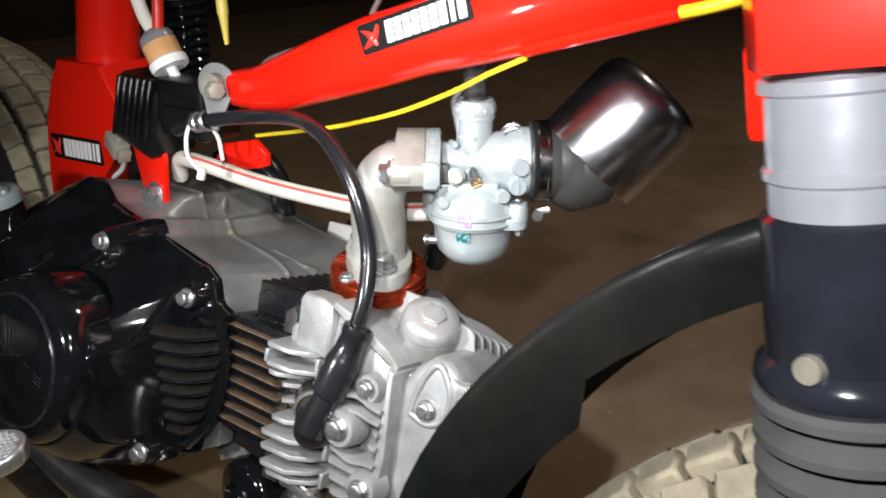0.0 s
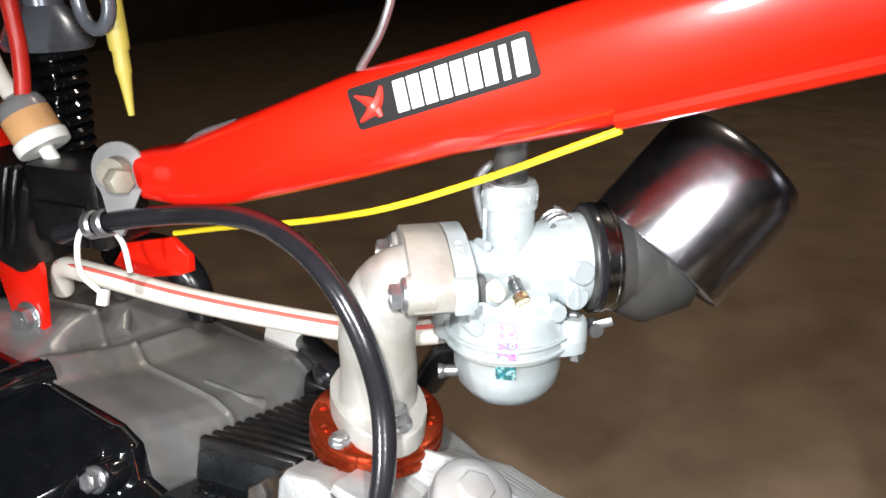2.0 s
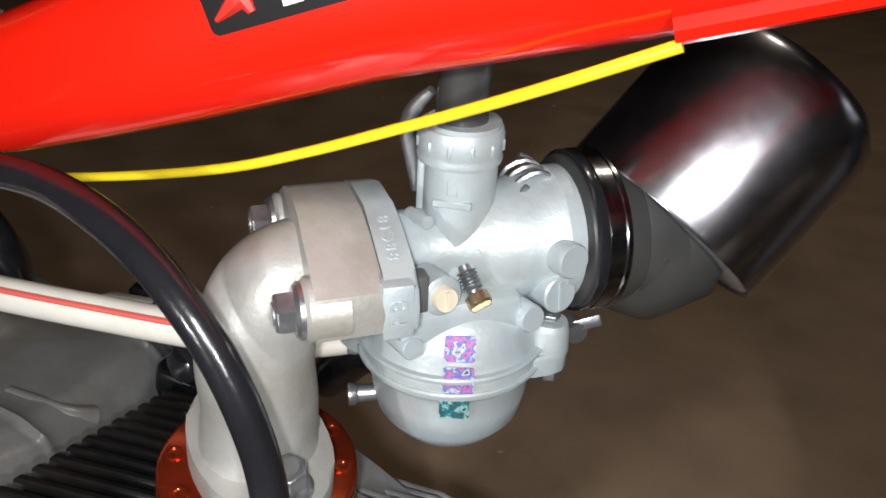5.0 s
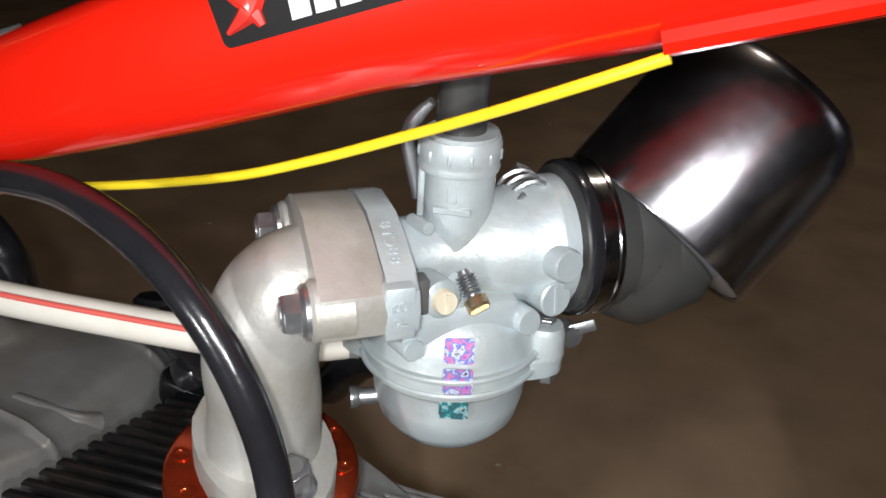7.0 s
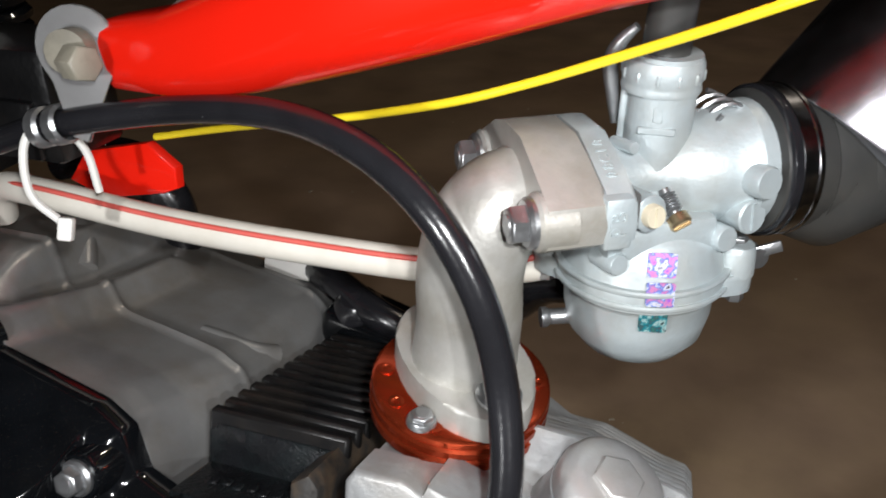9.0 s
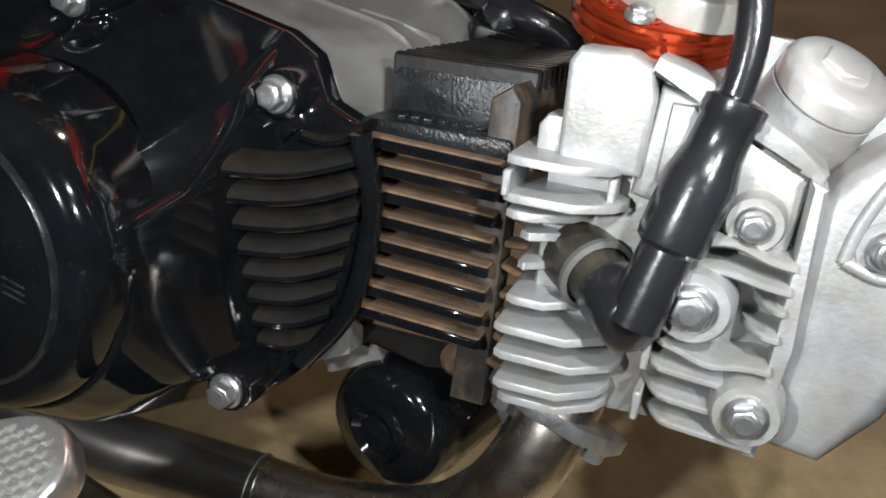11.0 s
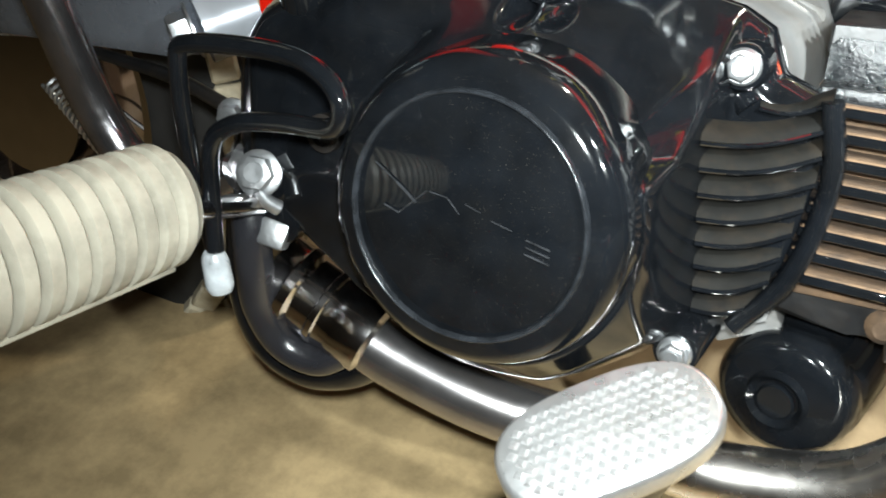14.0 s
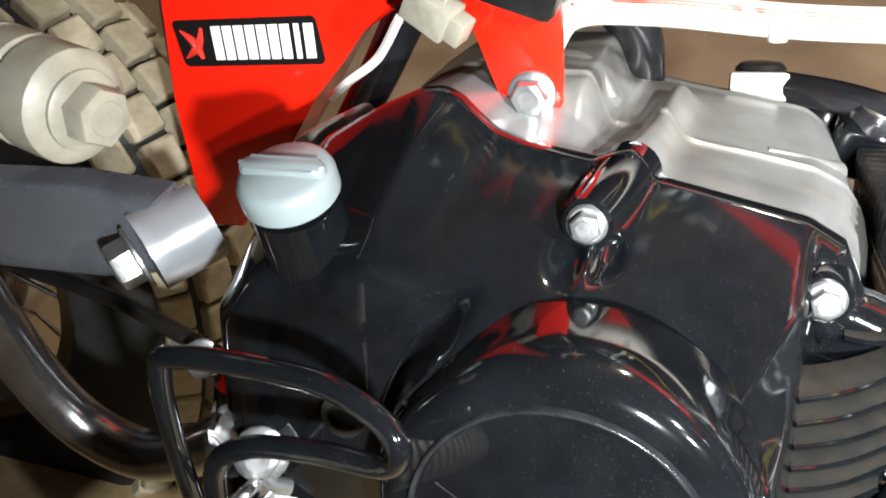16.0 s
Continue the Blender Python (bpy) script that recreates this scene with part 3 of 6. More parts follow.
def cover_out(x, w):
    """How far the cover bulges outwards: a drum about the disc on a plate with a broad sloping margin."""
    dx, dw = x - DISC[0], w - DISC[1]
    r = math.hypot(dx, dw)
    plate = float(np.interp(x, [-0.44, -0.41, -0.36, -0.32, -0.295, -0.27, -0.22, -0.185], [0.05, 0.064, 0.067, 0.058, 0.044, 0.033, 0.02, 0.015]))
    low = max(0.0, min(1.0, (-w - 0.05) / 0.05))
    plate += (0.05 - plate) * low * max(0.0, min(1.0, (-0.212 - x) / 0.03))
    left = max(0.0, min(1.0, (-dx / r - 0.35) / 0.3))
    cone = 0.085 - (1.3 + 3.5 * left) * max(0.0, r - 0.0595)
    out = -softer(-plate, -cone, 0.014)
    wall = 0.017 + 5.5 * max(0.0, -0.2205 - 0.1 * max(0.0, w) - x)
    out = softer(out, wall, 0.012)
    slope = float(np.interp(x, [-0.44, -0.41, -0.375, -0.33, -0.3, -0.26, -0.2], [4.0, 2.6, 1.5, 1.5, 1.5, 1.35, 1.6]))
    slope += (3.5 - slope) * max(0.0, min(1.0, (-w - 0.02) / 0.04))
    out = softer(out, 0.008 + slope * edge_gap(x, w), 0.009)
    for px, pw, size, deep in ((-0.2985, 0.0225, 0.0055, 0.007), (-0.2865, 0.0225, 0.005, 0.006)):
        out -= deep * math.exp(-(((x - px) ** 2 + (w - pw) ** 2) / size ** 2) ** 2)
    return out


bm = B()
grid, n = [], 360
for i in range(n):
    th = 2 * math.pi * i / n
    R = reach(th)
    row = []
    for k in range(45):
        s = k / 44
        r = 0.0575 + (R - 0.0575) * s
        x, w = DISC[0] + r * math.cos(th), DISC[1] + r * math.sin(th)
        out = cover_out(x, w)
        row.append(bm.verts.new(SIDE @ Vector((x, w, out))))
    row.append(bm.verts.new(SIDE @ Vector((x, w, 0.0))))
    grid.append(row)
for a, b in zip(grid, grid[1:] + grid[:1]):
    for k in range(len(a) - 1):
        bm.faces.new((a[k], b[k], b[k + 1], a[k + 1]))
bm.faces.new([row[0] for row in grid])
cover = part("clutch_cover", bm, BLACK_GLOSS, bike, "gloss black clutch cover with dust and highlights", smooth=70)
disc_at = SIDE @ Matrix.Translation((-0.2905, -0.044, 0))
bm = B()
lathe(bm, [(0, 0.0985), (0.05, 0.0975), (0.0545, 0.0945), (0.0575, 0.088), (0.0585, 0.079), (0.06, 0.06)], disc_at, 72)
disc = part("round_cover", bm, BLACK_GLOSS, bike, "round gloss black cap with a raised ring", smooth=60)
bm = B()
lathe(bm, [(0.0431, 0.0975), (0.0437, 0.0994), (0.0441, 0.0997), (0.0445, 0.0997), (0.0449, 0.0994), (0.0455, 0.0972)], disc_at, 96)
part("raised_ring", bm, RING, disc, "grey edge of the raised ring")
STROKES = (((-0.326, -0.029), (-0.317, -0.035), 0.0004), ((-0.317, -0.035), (-0.309, -0.041), 0.0008), ((-0.322, -0.044), (-0.316, -0.046), 0.0006), ((-0.316, -0.046), (-0.305, -0.036), 0.0004), ((-0.304, -0.036), (-0.297, -0.037), 0.0004),
           ((-0.297, -0.037), (-0.292, -0.042), 0.0004), ((-0.29, -0.038), (-0.284, -0.04), 0.0004), ((-0.28, -0.042), (-0.272, -0.044), 0.0004), ((-0.267, -0.046), (-0.258, -0.048), 0.0006), ((-0.267, -0.0485), (-0.258, -0.0505), 0.0006), ((-0.267, -0.051), (-0.258, -0.053), 0.0006))
for (x0, w0), (x1, w1), r in STROKES:
    bm = B()
    tube(bm, [SIDE @ Vector((x0, w0, 0.0984)), SIDE @ Vector((x1, w1, 0.0984))], r * 0.7, 6, 1)
    part("emblem_stroke", bm, EMBLEM, disc)

for k in range(9):
    w = -0.0055 - 0.0101 * k
    x0, x1 = (-0.226 + 0.0005 * k if k else -0.211), -0.187 - (0.0 if k < 4 else 0.0022 * (k - 3))
    line = []
    left = cover_out(x0, w) + 0.001
    for i in range(9):
        s = i / 8
        x = x0 + (x1 - x0) * s
        y = w + 0.0055 * s - 0.003 * math.sin(math.pi * s)
        line.append((x, y, left + (0.019 - left) * s))
    bm = B()
    back = [bm.verts.new(SIDE @ Vector((x, y + (0.0068 if k else 0.004), o - 0.009))) for x, y, o in line]
    lip = [bm.verts.new(SIDE @ Vector((x, y, o))) for x, y, o in line]
    under = [bm.verts.new(SIDE @ Vector((x, y - 0.0015, o - 0.009))) for x, y, o in line]
    crown = [bm.verts.new(SIDE @ Vector((x, y + (0.0049 if k else 0.0031), o - 0.0038))) for x, y, o in line]
    brow = [bm.verts.new(SIDE @ Vector((x, y + 0.0022, o - 0.0008))) for x, y, o in line]
    for a, b in ((back, crown), (crown, brow), (brow, lip), (lip, under), (under, back)):
        for i in range(8):
            bm.faces.new((a[i], a[i + 1], b[i + 1], b[i]))
    bm.faces.new((back[0], crown[0], brow[0], lip[0], under[0]))
    bm.faces.new((back[8], under[8], lip[8], brow[8], crown[8]))
    part("slat", bm, DUSTY_OLIVE, cover, "dusty olive louvre slat", smooth=60)
    bm = B()
    tube(bm, [SIDE @ Vector((x, y - 0.0005, o)) for x, y, o in line], 0.001, 8, 2)
    part("slat_lip", bm, BLACK_GLOSS, cover)
bm = B()
tube(bm, [eng(-0.187, -0.02, 0.0), eng(-0.182, -0.016, -0.03), eng(-0.189, -0.016, -0.068), eng(-0.206, -0.02, -0.093)], 0.004, 10)
part("cover_rim", bm, BLACK_GLOSS, cover)

OUT = -V_IN
for x, v, w, r, deep in ((-0.293, -0.0375, 0.0335, 0.0068, 0.03), (-0.2188, -0.0225, 0.0088, 0.0068, 0.025), (-0.222, -0.045, -0.098, 0.0068, 0.045)):
    bm = B()
    lathe(bm, [(0, -deep), (0.0115, -deep), (0.0092, -0.002), (0.0082, 0), (0, 0)], fr(eng(x, v, w), OUT), 28)
    part("boss", bm, BLACK_GLOSS, cover)
    bolt(cover, fr(eng(x, v, w), OUT, (0.7, 0, 0.7)), r, 0.0055, label="zinc-plated flange bolt")
bm = B()
tube(bm, [eng(-0.2835, 0.004, 0.0415), eng(-0.288, -0.018, 0.0375), eng(-0.2928, -0.037, 0.0336)], [0.0105, 0.0098, 0.0088], 24, 4)
part("boss", bm, BLACK_GLOSS, cover)
bm = B()
lathe(bm, [(0, 0), (0.008, 0), (0.008, 0.004), (0.0055, 0.0045), (0.005, 0.002), (0, 0.002)], fr(eng(-0.368, -0.068, -0.03), OUT), 20)
part("socket_screw", bm, BLACK_SATIN, cover)
bm = B()
tube(bm, [eng(-0.218, -0.012, -0.003), eng(-0.214, -0.014, -0.007)], 0.006, 14, 2)
part("breather_stub", bm, BLACK_GLOSS, cover)

# oil filler
fax = (W_UP * 0.9 + OUT * 0.44).normalized()
bm = B()
lathe(bm, [(0.0195, -0.041), (0.0155, -0.014), (0.0152, 0), (0, 0)], fr(eng(-0.385, -0.06, 0.0415), fax), 32)
part("filler_neck", bm, BLACK_GLOSS, cover)
bm = B()
m = fr(eng(-0.3855, -0.06, 0.0435), fax)
lathe(bm, [(0.0155, 0), (0.0165, 0.001), (0.0165, 0.007), (0.0155, 0.0095), (0.0135, 0.011), (0, 0.0115)], m, 40)
prism(bm, rounded(0.03, 0.007, 0.003), 0.009, 0.0135, m, bevel=0.0018)
cap = part("oil_filler_cap", bm, GREY_CAP, bike, "grey plastic oil filler cap")

# ---- cylinder ----
bm = B()
prism(bm, [(-0.194, -0.082), (-0.138, -0.082), (-0.138, 0.002), (-0.194, 0.002)], -0.13, -0.004, SIDE, bevel=0.002)
cylinder = part("cylinder", bm, DUST, bike, "black finned cylinder with rusty dust between the ribs")
for k in range(8):
    w = -0.004 - 0.0093 * k
    rm_ = fr(eng(-0.1655, -0.003, w), OUT, (1, 0, -0.04))
    bm = B()
    box(bm, (0, 0, 0), (0.054, 0.003, 0.018), rm_, bevel=0.0006, seg=1)
    part("rib", bm, DUST, cylinder)
    bm = B()
    box(bm, (0, -0.0012, 0.0086), (0.055, 0.0038, 0.0022), rm_, bevel=0.0007, seg=1)
    part("rib_edge", bm, BLACK_GLOSS, cylinder)
bm = B()
prism(bm, rounded(0.055, 0.024, 0.003), -0.125, -0.019, SIDE @ Matrix.Translation((-0.166, 0.007, 0)), bevel=0.002)
part("upper_jacket", bm, CAST_BLACK, cylinder, "gloss black upper cylinder jacket")
for k in range(12):
    bm = B()
    box(bm, (0, 0, 0), (0.058, 0.005, 0.012), fr(eng(-0.1655, 0.022 + 0.0092 * k, 0.0185), W_UP), bevel=0.0012, seg=1)
    part("rib", bm, BLACK_SATIN, cylinder)
bm = B()
prism(bm, [(-0.15, -0.1), (-0.136, -0.1), (-0.136, 0.016), (-0.14, 0.021), (-0.147, 0.016)], -0.125, 0.004, SIDE, bevel=0.002)
part("end_rib", bm, DUSTY_BLACK, cylinder)
bm = B()
box(bm, (-0.131, -0.05, -0.05), (0.012, 0.1, 0.09), SIDE, bevel=0.001)
part("head_gasket", bm, DUST, cylinder, "rusty dust between cylinder and head")
random.seed(4)
for k in range(9):
    bm = B()
    box(bm, (0, 0, 0), (0.011 + random.uniform(-0.002, 0.002), 0.0028, 0.012 + random.uniform(0, 0.006)), fr(eng(-0.131 + random.uniform(-0.0015, 0.0015), 0.004, -0.006 - 0.0095 * k), OUT, (1, 0, random.uniform(-0.5, 0.1))), bevel=0.0008, seg=1)
    part("rusty_fin", bm, DUST, cylinder)
bm = B()
prism(bm, [(-0.195, -0.094), (-0.165, -0.097), (-0.15, -0.097), (-0.138, -0.09), (-0.138, -0.078), (-0.195, -0.078)], -0.09, -0.01, SIDE, bevel=0.003)
part("lower_skirt", bm, BLACK_SATIN, cylinder)
bm = B()
lathe(bm, [(0.0, 0.003), (0.004, 0.003), (0.007, 0.0), (0.0075, -0.004)], fr(eng(-0.152, 0.008, -0.09), OUT), 20)
part("drain_hole", bm, DUST, cylinder)

bm = B()
prism(bm, rounded(0.057, 0.007, 0.002), -0.06, 0.0065, SIDE @ Matrix.Translation((-0.1655, -0.0005, 0)), bevel=0.0015)
ledge = part("jacket_ledge", bm, CAST_BLACK, cylinder, "black ledge with raised casting marks")
for k in range(7):
    bm = B()
    box(bm, (0, 0, 0), (0.0035, 0.0045, 0.0012), fr(eng(-0.183 + 0.0052 * k, 0.006 + 0.0012 * (k % 2), 0.0034), W_UP, (1, 0.2, 0)), bevel=0.0004, seg=1)
    part("casting_mark", bm, CAST_BLACK, ledge)

# ---- cylinder head ----
def side_prism(name, outline, o0, o1, parent, bevel=0.002, seg=2, mat=None, label=""):
    """A plate or block with its outline on the engine's side, ahead and up, from o0 out to o1."""
    bm = B()
    prism(bm, outline, o0, o1, SIDE, bevel=bevel, seg=seg)
    return part(name, bm, mat or ALU_HEAD, parent, label)


bm = B()
prism(bm, [(-0.122, -0.085), (-0.03, -0.08), (-0.02, -0.05), (-0.03, 0.0), (-0.046, 0.0125), (-0.076, 0.03), (-0.088, 0.036), (-0.117, 0.034), (-0.122, 0.0)], -0.085, 0.012, SIDE, bevel=0.003)
head = part("cylinder_head", bm, ALU_HEAD, bike, "pale cast aluminium cylinder head with fins")
# smooth shoulder under the slanting ridge, with the upright wall at its front end
side_prism("shoulder", [(-0.094, -0.004), (-0.046, -0.014), (-0.0435, 0.011), (-0.05, 0.0155), (-0.074, 0.0285), (-0.09, 0.03)], 0.008, 0.021, head, 0.003, 3)
side_prism("ridge", [(-0.094, 0.0335), (-0.074, 0.0265), (-0.048, 0.0115), (-0.041, 0.009), (-0.04, 0.0125), (-0.05, 0.0195), (-0.076, 0.034), (-0.092, 0.0385)], 0.0, 0.0235, head, 0.0014)
side_prism("front_wall", [(-0.0455, -0.078), (-0.041, -0.078), (-0.0385, -0.04), (-0.0395, 0.009), (-0.0445, 0.011), (-0.0435, -0.04)], 0.0, 0.0275, head, 0.0014)
# plates on the near face
FINS = ((-0.131, -0.096, 0.001, 0.037), (-0.131, -0.094, -0.0085, 0.036), (-0.13, -0.106, -0.0165, 0.034), (-0.127, -0.108, -0.0255, 0.024), (-0.127, -0.11, -0.034, 0.022), (-0.128, -0.1, -0.0435, 0.028), (-0.129, -0.09, -0.0525, 0.035), (-0.128, -0.087, -0.0605, 0.035), (-0.127, -0.09, -0.069, 0.035), (-0.126, -0.09, -0.0775, 0.03))
for x0, x1, w, out in FINS:
    bm = B()
    prism(bm, [(x0, 0.0), (x0 + 0.001, -out + 0.002), (x0 + 0.004, -out), (x1 - 0.014, -out), (x1 - 0.003, -out + 0.009), (x1, -out + 0.016), (x1, 0.0)], -0.0014, 0.0014, fr(eng(0, 0, w), W_UP + Vector((random.uniform(-0.03, 0.03), 0, 0)), (1, 0, 0)), bevel=0.0007, seg=2)
    part("fin", bm, ALU_HEAD, head)
bm = B()
box(bm, (-0.1295, -0.0038, 0.024), (0.0026, 0.0085, 0.024), SIDE, bevel=0.0006, seg=1)
part("fin_bridge", bm, ALU_HEAD, head)
bm = B()
box(bm, (-0.099, -0.0038, 0.018), (0.0026, 0.0085, 0.012), SIDE, bevel=0.0006, seg=1)
part("fin_bridge", bm, ALU_HEAD, head)
# ribs ahead of the spark plug, waved round the bolt bosses
for k, (x0, w, bow) in enumerate(((-0.084, -0.012, 0.003), (-0.084, -0.0195, 0.0015), (-0.052, -0.028, 0.0), (-0.054, -0.0365, 0.0), (-0.081, -0.0455, -0.003), (-0.081, -0.054, 0.0), (-0.079, -0.0635, 0.0), (-0.077, -0.072, 0.0))):
    bm = B()
    rows = []
    for i in range(13):
        x = x0 + (-0.043 - x0) * i / 12
        y = w + bow * math.exp(-((x + 0.061) / 0.008) ** 2) - 0.06 * (x - x0)
        o = 0.031 - 0.012 * max(0.0, 1 - (x - x0) / 0.008) ** 2
        rows.append([bm.verts.new(SIDE @ Vector((x, y + dy, oo))) for dy, oo in ((-0.0017, 0.004), (-0.0014, o - 0.001), (-0.0006, o), (0.0006, o), (0.0014, o - 0.001), (0.0017, 0.004))])
    for a, b in zip(rows, rows[1:]):
        for j in range(5):
            bm.faces.new((a[j], a[j + 1], b[j + 1], b[j]))
    bm.faces.new(rows[0])
    bm.faces.new(rows[-1][::-1])
    part("fin", bm, ALU_HEAD, head)
for w0, w1 in ((-0.0555, -0.0455), (-0.0735, -0.0635)):
    bm = B()
    box(bm, (-0.0795, (w0 + w1) / 2 - 0.001, 0.02), (0.0026, w1 - w0, 0.02), SIDE, bevel=0.0006, seg=1)
    part("fin_bridge", bm, ALU_HEAD, head)
# flat raised panels over the plates
side_prism("raised_panel", [(-0.1175, 0.002), (-0.0915, 0.002), (-0.0905, 0.026), (-0.093, 0.035), (-0.1, 0.0385), (-0.115, 0.0385), (-0.118, 0.034)], 0.008, 0.0245, head, 0.0022, 3)
side_prism("panel_step", [(-0.1255, 0.0), (-0.1165, 0.0), (-0.1165, 0.0165), (-0.123, 0.0165), (-0.1255, 0.013)], 0.006, 0.02, head, 0.0015)
side_prism("raised_panel", [(-0.087, 0.002), (-0.0765, 0.002), (-0.0755, 0.022), (-0.079, 0.026), (-0.086, 0.026)], 0.01, 0.0245, head, 0.002)
bm = B()
for k in range(2):
    lathe(bm, [(0.0048 - 0.0022 * k, 0.0), (0.0044 - 0.0022 * k, 0.0007), (0.0036 - 0.0022 * k, 0.0007), (0.0032 - 0.0022 * k, 0.0)], fr(eng(-0.11, -0.0285, 0.0026), W_UP), 20)
part("cast_mark", bm, ALU_HEAD, head)
# smooth rocker cover with a three-cornered recess
bm = B()
prism(bm, [(-0.04, -0.078), (-0.04, 0.004), (-0.033, 0.0135), (-0.0225, 0.0225), (-0.0125, 0.0225), (-0.0045, 0.017), (0.0015, 0.006), (0.0012, -0.03), (-0.008, -0.06), (-0.022, -0.08)], -0.03, 0.019, SIDE, bevel=0.0065, seg=4)
rocker = part("rocker_cover", bm, ALU_HEAD, head, "smooth pale aluminium rocker cover")
RIM = [(-0.0305, -0.0125), (-0.0285, -0.001), (-0.0235, 0.012), (-0.017, 0.0195), (-0.0105, 0.0145), (-0.006, 0.003), (-0.0085, -0.0095), (-0.0185, -0.0155), (-0.0305, -0.0125)]
bm = B()
tube(bm, [SIDE @ Vector((x, w, 0.0188)) for x, w in RIM], 0.0021, 10, 6)
part("recess_rim", bm, ALU_HEAD, rocker)
for k in range(11):
    x = -0.0052 + 0.00075 * k
    o = 0.0192 - 0.0065 * max(0.0, (k - 4) / 6) ** 1.6
    bm = B()
    tube(bm, [SIDE @ Vector((x - 0.0035, 0.0165 - 0.0004 * k, o - 0.003)), SIDE @ Vector((x - 0.0015, 0.011 - 0.0005 * k, o)), SIDE @ Vector((x + 0.0005, -0.02, o)), SIDE @ Vector((x + 0.0005, -0.032, o - 0.002))], 0.00048, 6, 4)
    part("thin_rib", bm, ALU_HEAD, rocker)
for x, v, w, r in ((-0.0685, -0.0345, -0.031, 0.0098), (-0.0565, -0.0275, -0.0045, 0.0072), (-0.0195, -0.0195, -0.007, 0.008), (-0.0125, 0.029, 0.008, 0.007), (-0.047, -0.034, -0.0615, 0.0088)):
    bm = B()
    lathe(bm, [(0, 0), (r * 1.1, 0), (r * 1.25, -0.003), (r * 1.3, -0.014)], fr(eng(x, v, w), OUT), 28)
    part("bolt_boss", bm, ALU_HEAD, head)
    bolt(head, fr(eng(x, v, w), OUT, (0.9, 0, 0.3)), r * 0.78, 0.005)
bm = B()
lathe(bm, [(0, 0.005), (0.0038, 0.0042), (0.005, 0.001), (0.0055, -0.014)], fr(eng(-0.0027, 0.0395, -0.0007), Vector((0.8, -0.5, 0.25))), 20)
part("end_lug", bm, ALU_HEAD, head)
# upper fin packet behind the tappet cap
for k in range(8):
    bm = B()
    e = 0.0039 * k
    prism(bm, [(-0.09, -0.05), (-0.09, 0.0485 - e), (-0.066, 0.046 - e), (-0.054, 0.0455 - e), (-0.03, 0.037 - e), (-0.0205, 0.035 - e), (-0.0175, 0.032 - e), (-0.016, 0.0245 - e), (-0.0145, 0.016 - e), (-0.012, -0.03), (-0.01, -0.05)], -0.0011, 0.0011, SIDE @ Matrix.Translation((0, 0, -0.018 - 0.0115 * k)), bevel=0.0006, seg=1)
    part("fin", bm, ALU_HEAD, head)
bm = B()
prism(bm, [(-0.09, -0.06), (-0.09, 0.011), (-0.06, 0.011), (-0.034, 0.002), (-0.026, -0.006), (-0.024, -0.05)], -0.1, -0.01, SIDE, bevel=0.002)
part("fin_core", bm, ALU_HEAD, head)
# tappet cap
tax = (W_UP * 0.8 + OUT * 0.38 + Vector((0.36, 0, 0))).normalized()
tc0 = fr(eng(-0.042, 0.007, 0.036), tax, (1, 0, 0))
bm = B()
lathe(bm, [(0.021, -0.03), (0.0178, -0.004), (0.0178, 0), (0, 0)], tc0 @ Matrix.Translation((0, 0, -0.006)), 40)
part("tappet_boss", bm, ALU_HEAD, head)
bm = B()
lathe(bm, [(0.0165, -0.006), (0.0175, -0.005), (0.0178, 0.0), (0.0171, 0.0022), (0.0155, 0.0038), (0.0102, 0.0046), (0.0, 0.0046)], tc0, 44)
part("tappet_cap", bm, ALU, head, "round aluminium tappet cap")
bm = B()
prism(bm, hexagon(0.0084), 0.0, 0.0068, tc0 @ pose(0, 0, 0, 0, 0, 20), bevel=0.0009)
part("hexagon_socket", bm, ALU, head)

# ---- spark plug and cable ----
bm = B()
p0, p1 = eng(-0.109, -0.008, -0.03), Vector((-0.0852, -0.0945, 0.244))
tube(bm, [p0, p0.lerp(p1, 0.35), p0.lerp(p1, 0.4), p1], [0.013, 0.0125, 0.0105, 0.0085], 24, 3)
cap_body = part("spark_plug_cap", bm, DUSTY_RUBBER, bike, "dusty black rubber spark plug cap bent at a right angle")
bm = B()
lathe(bm, [(0.0132, 0), (0.0132, 0.002), (0.0115, 0.003)], fr(p0.lerp(p1, 0.35), p1 - p0), 24)
part("plug_collar", bm, GREY_RUBBER, cap_body)
boot0, boot1 = Vector((-0.0842, -0.0988, 0.2445)), Vector((-0.07, -0.072, 0.299))
d = (boot1 - boot0).normalized()
bm = B()
lathe(bm, [(0, 0.0), (0.0085, 0.0), (0.0085, 0.008), (0.0082, 0.0245), (0.0088, 0.0252), (0.0102, 0.0262), (0.0106, 0.029), (0.0106, 0.047), (0.0098, 0.0505), (0.0086, 0.055), (0.0084, 0.064), (0.0092, 0.065), (0.0092, 0.07), (0.007, 0.071), (0, 0.071)], fr(boot0, d), 28)
part("cap_sleeve", bm, BLACK_RUBBER, cap_body)
bm = B()
lathe(bm, [(0.0085, -0.016), (0.0112, -0.0135), (0.0115, -0.012), (0.0115, 0.0025), (0.0106, 0.0042), (0.0092, 0.0048), (0, 0.005)], fr(p1, p1 - p0), 32)
part("cap_end", bm, BLACK_RUBBER, cap_body)
bm = B()
tube(bm, [(-0.275, -0.018, 0.383), (-0.245, -0.018, 0.393), (-0.2, -0.012, 0.401), (-0.16, -0.018, 0.406), (-0.125, -0.033, 0.406), (-0.099, -0.044, 0.396), (-0.082, -0.049, 0.375), (-0.073, -0.052, 0.347), (-0.068, -0.064, 0.32), boot1 - 0.01 * d], 0.0049, 18)
part("spark_cable", bm, BLACK_RUBBER, bike, "thick black ignition cable")
bm = B()
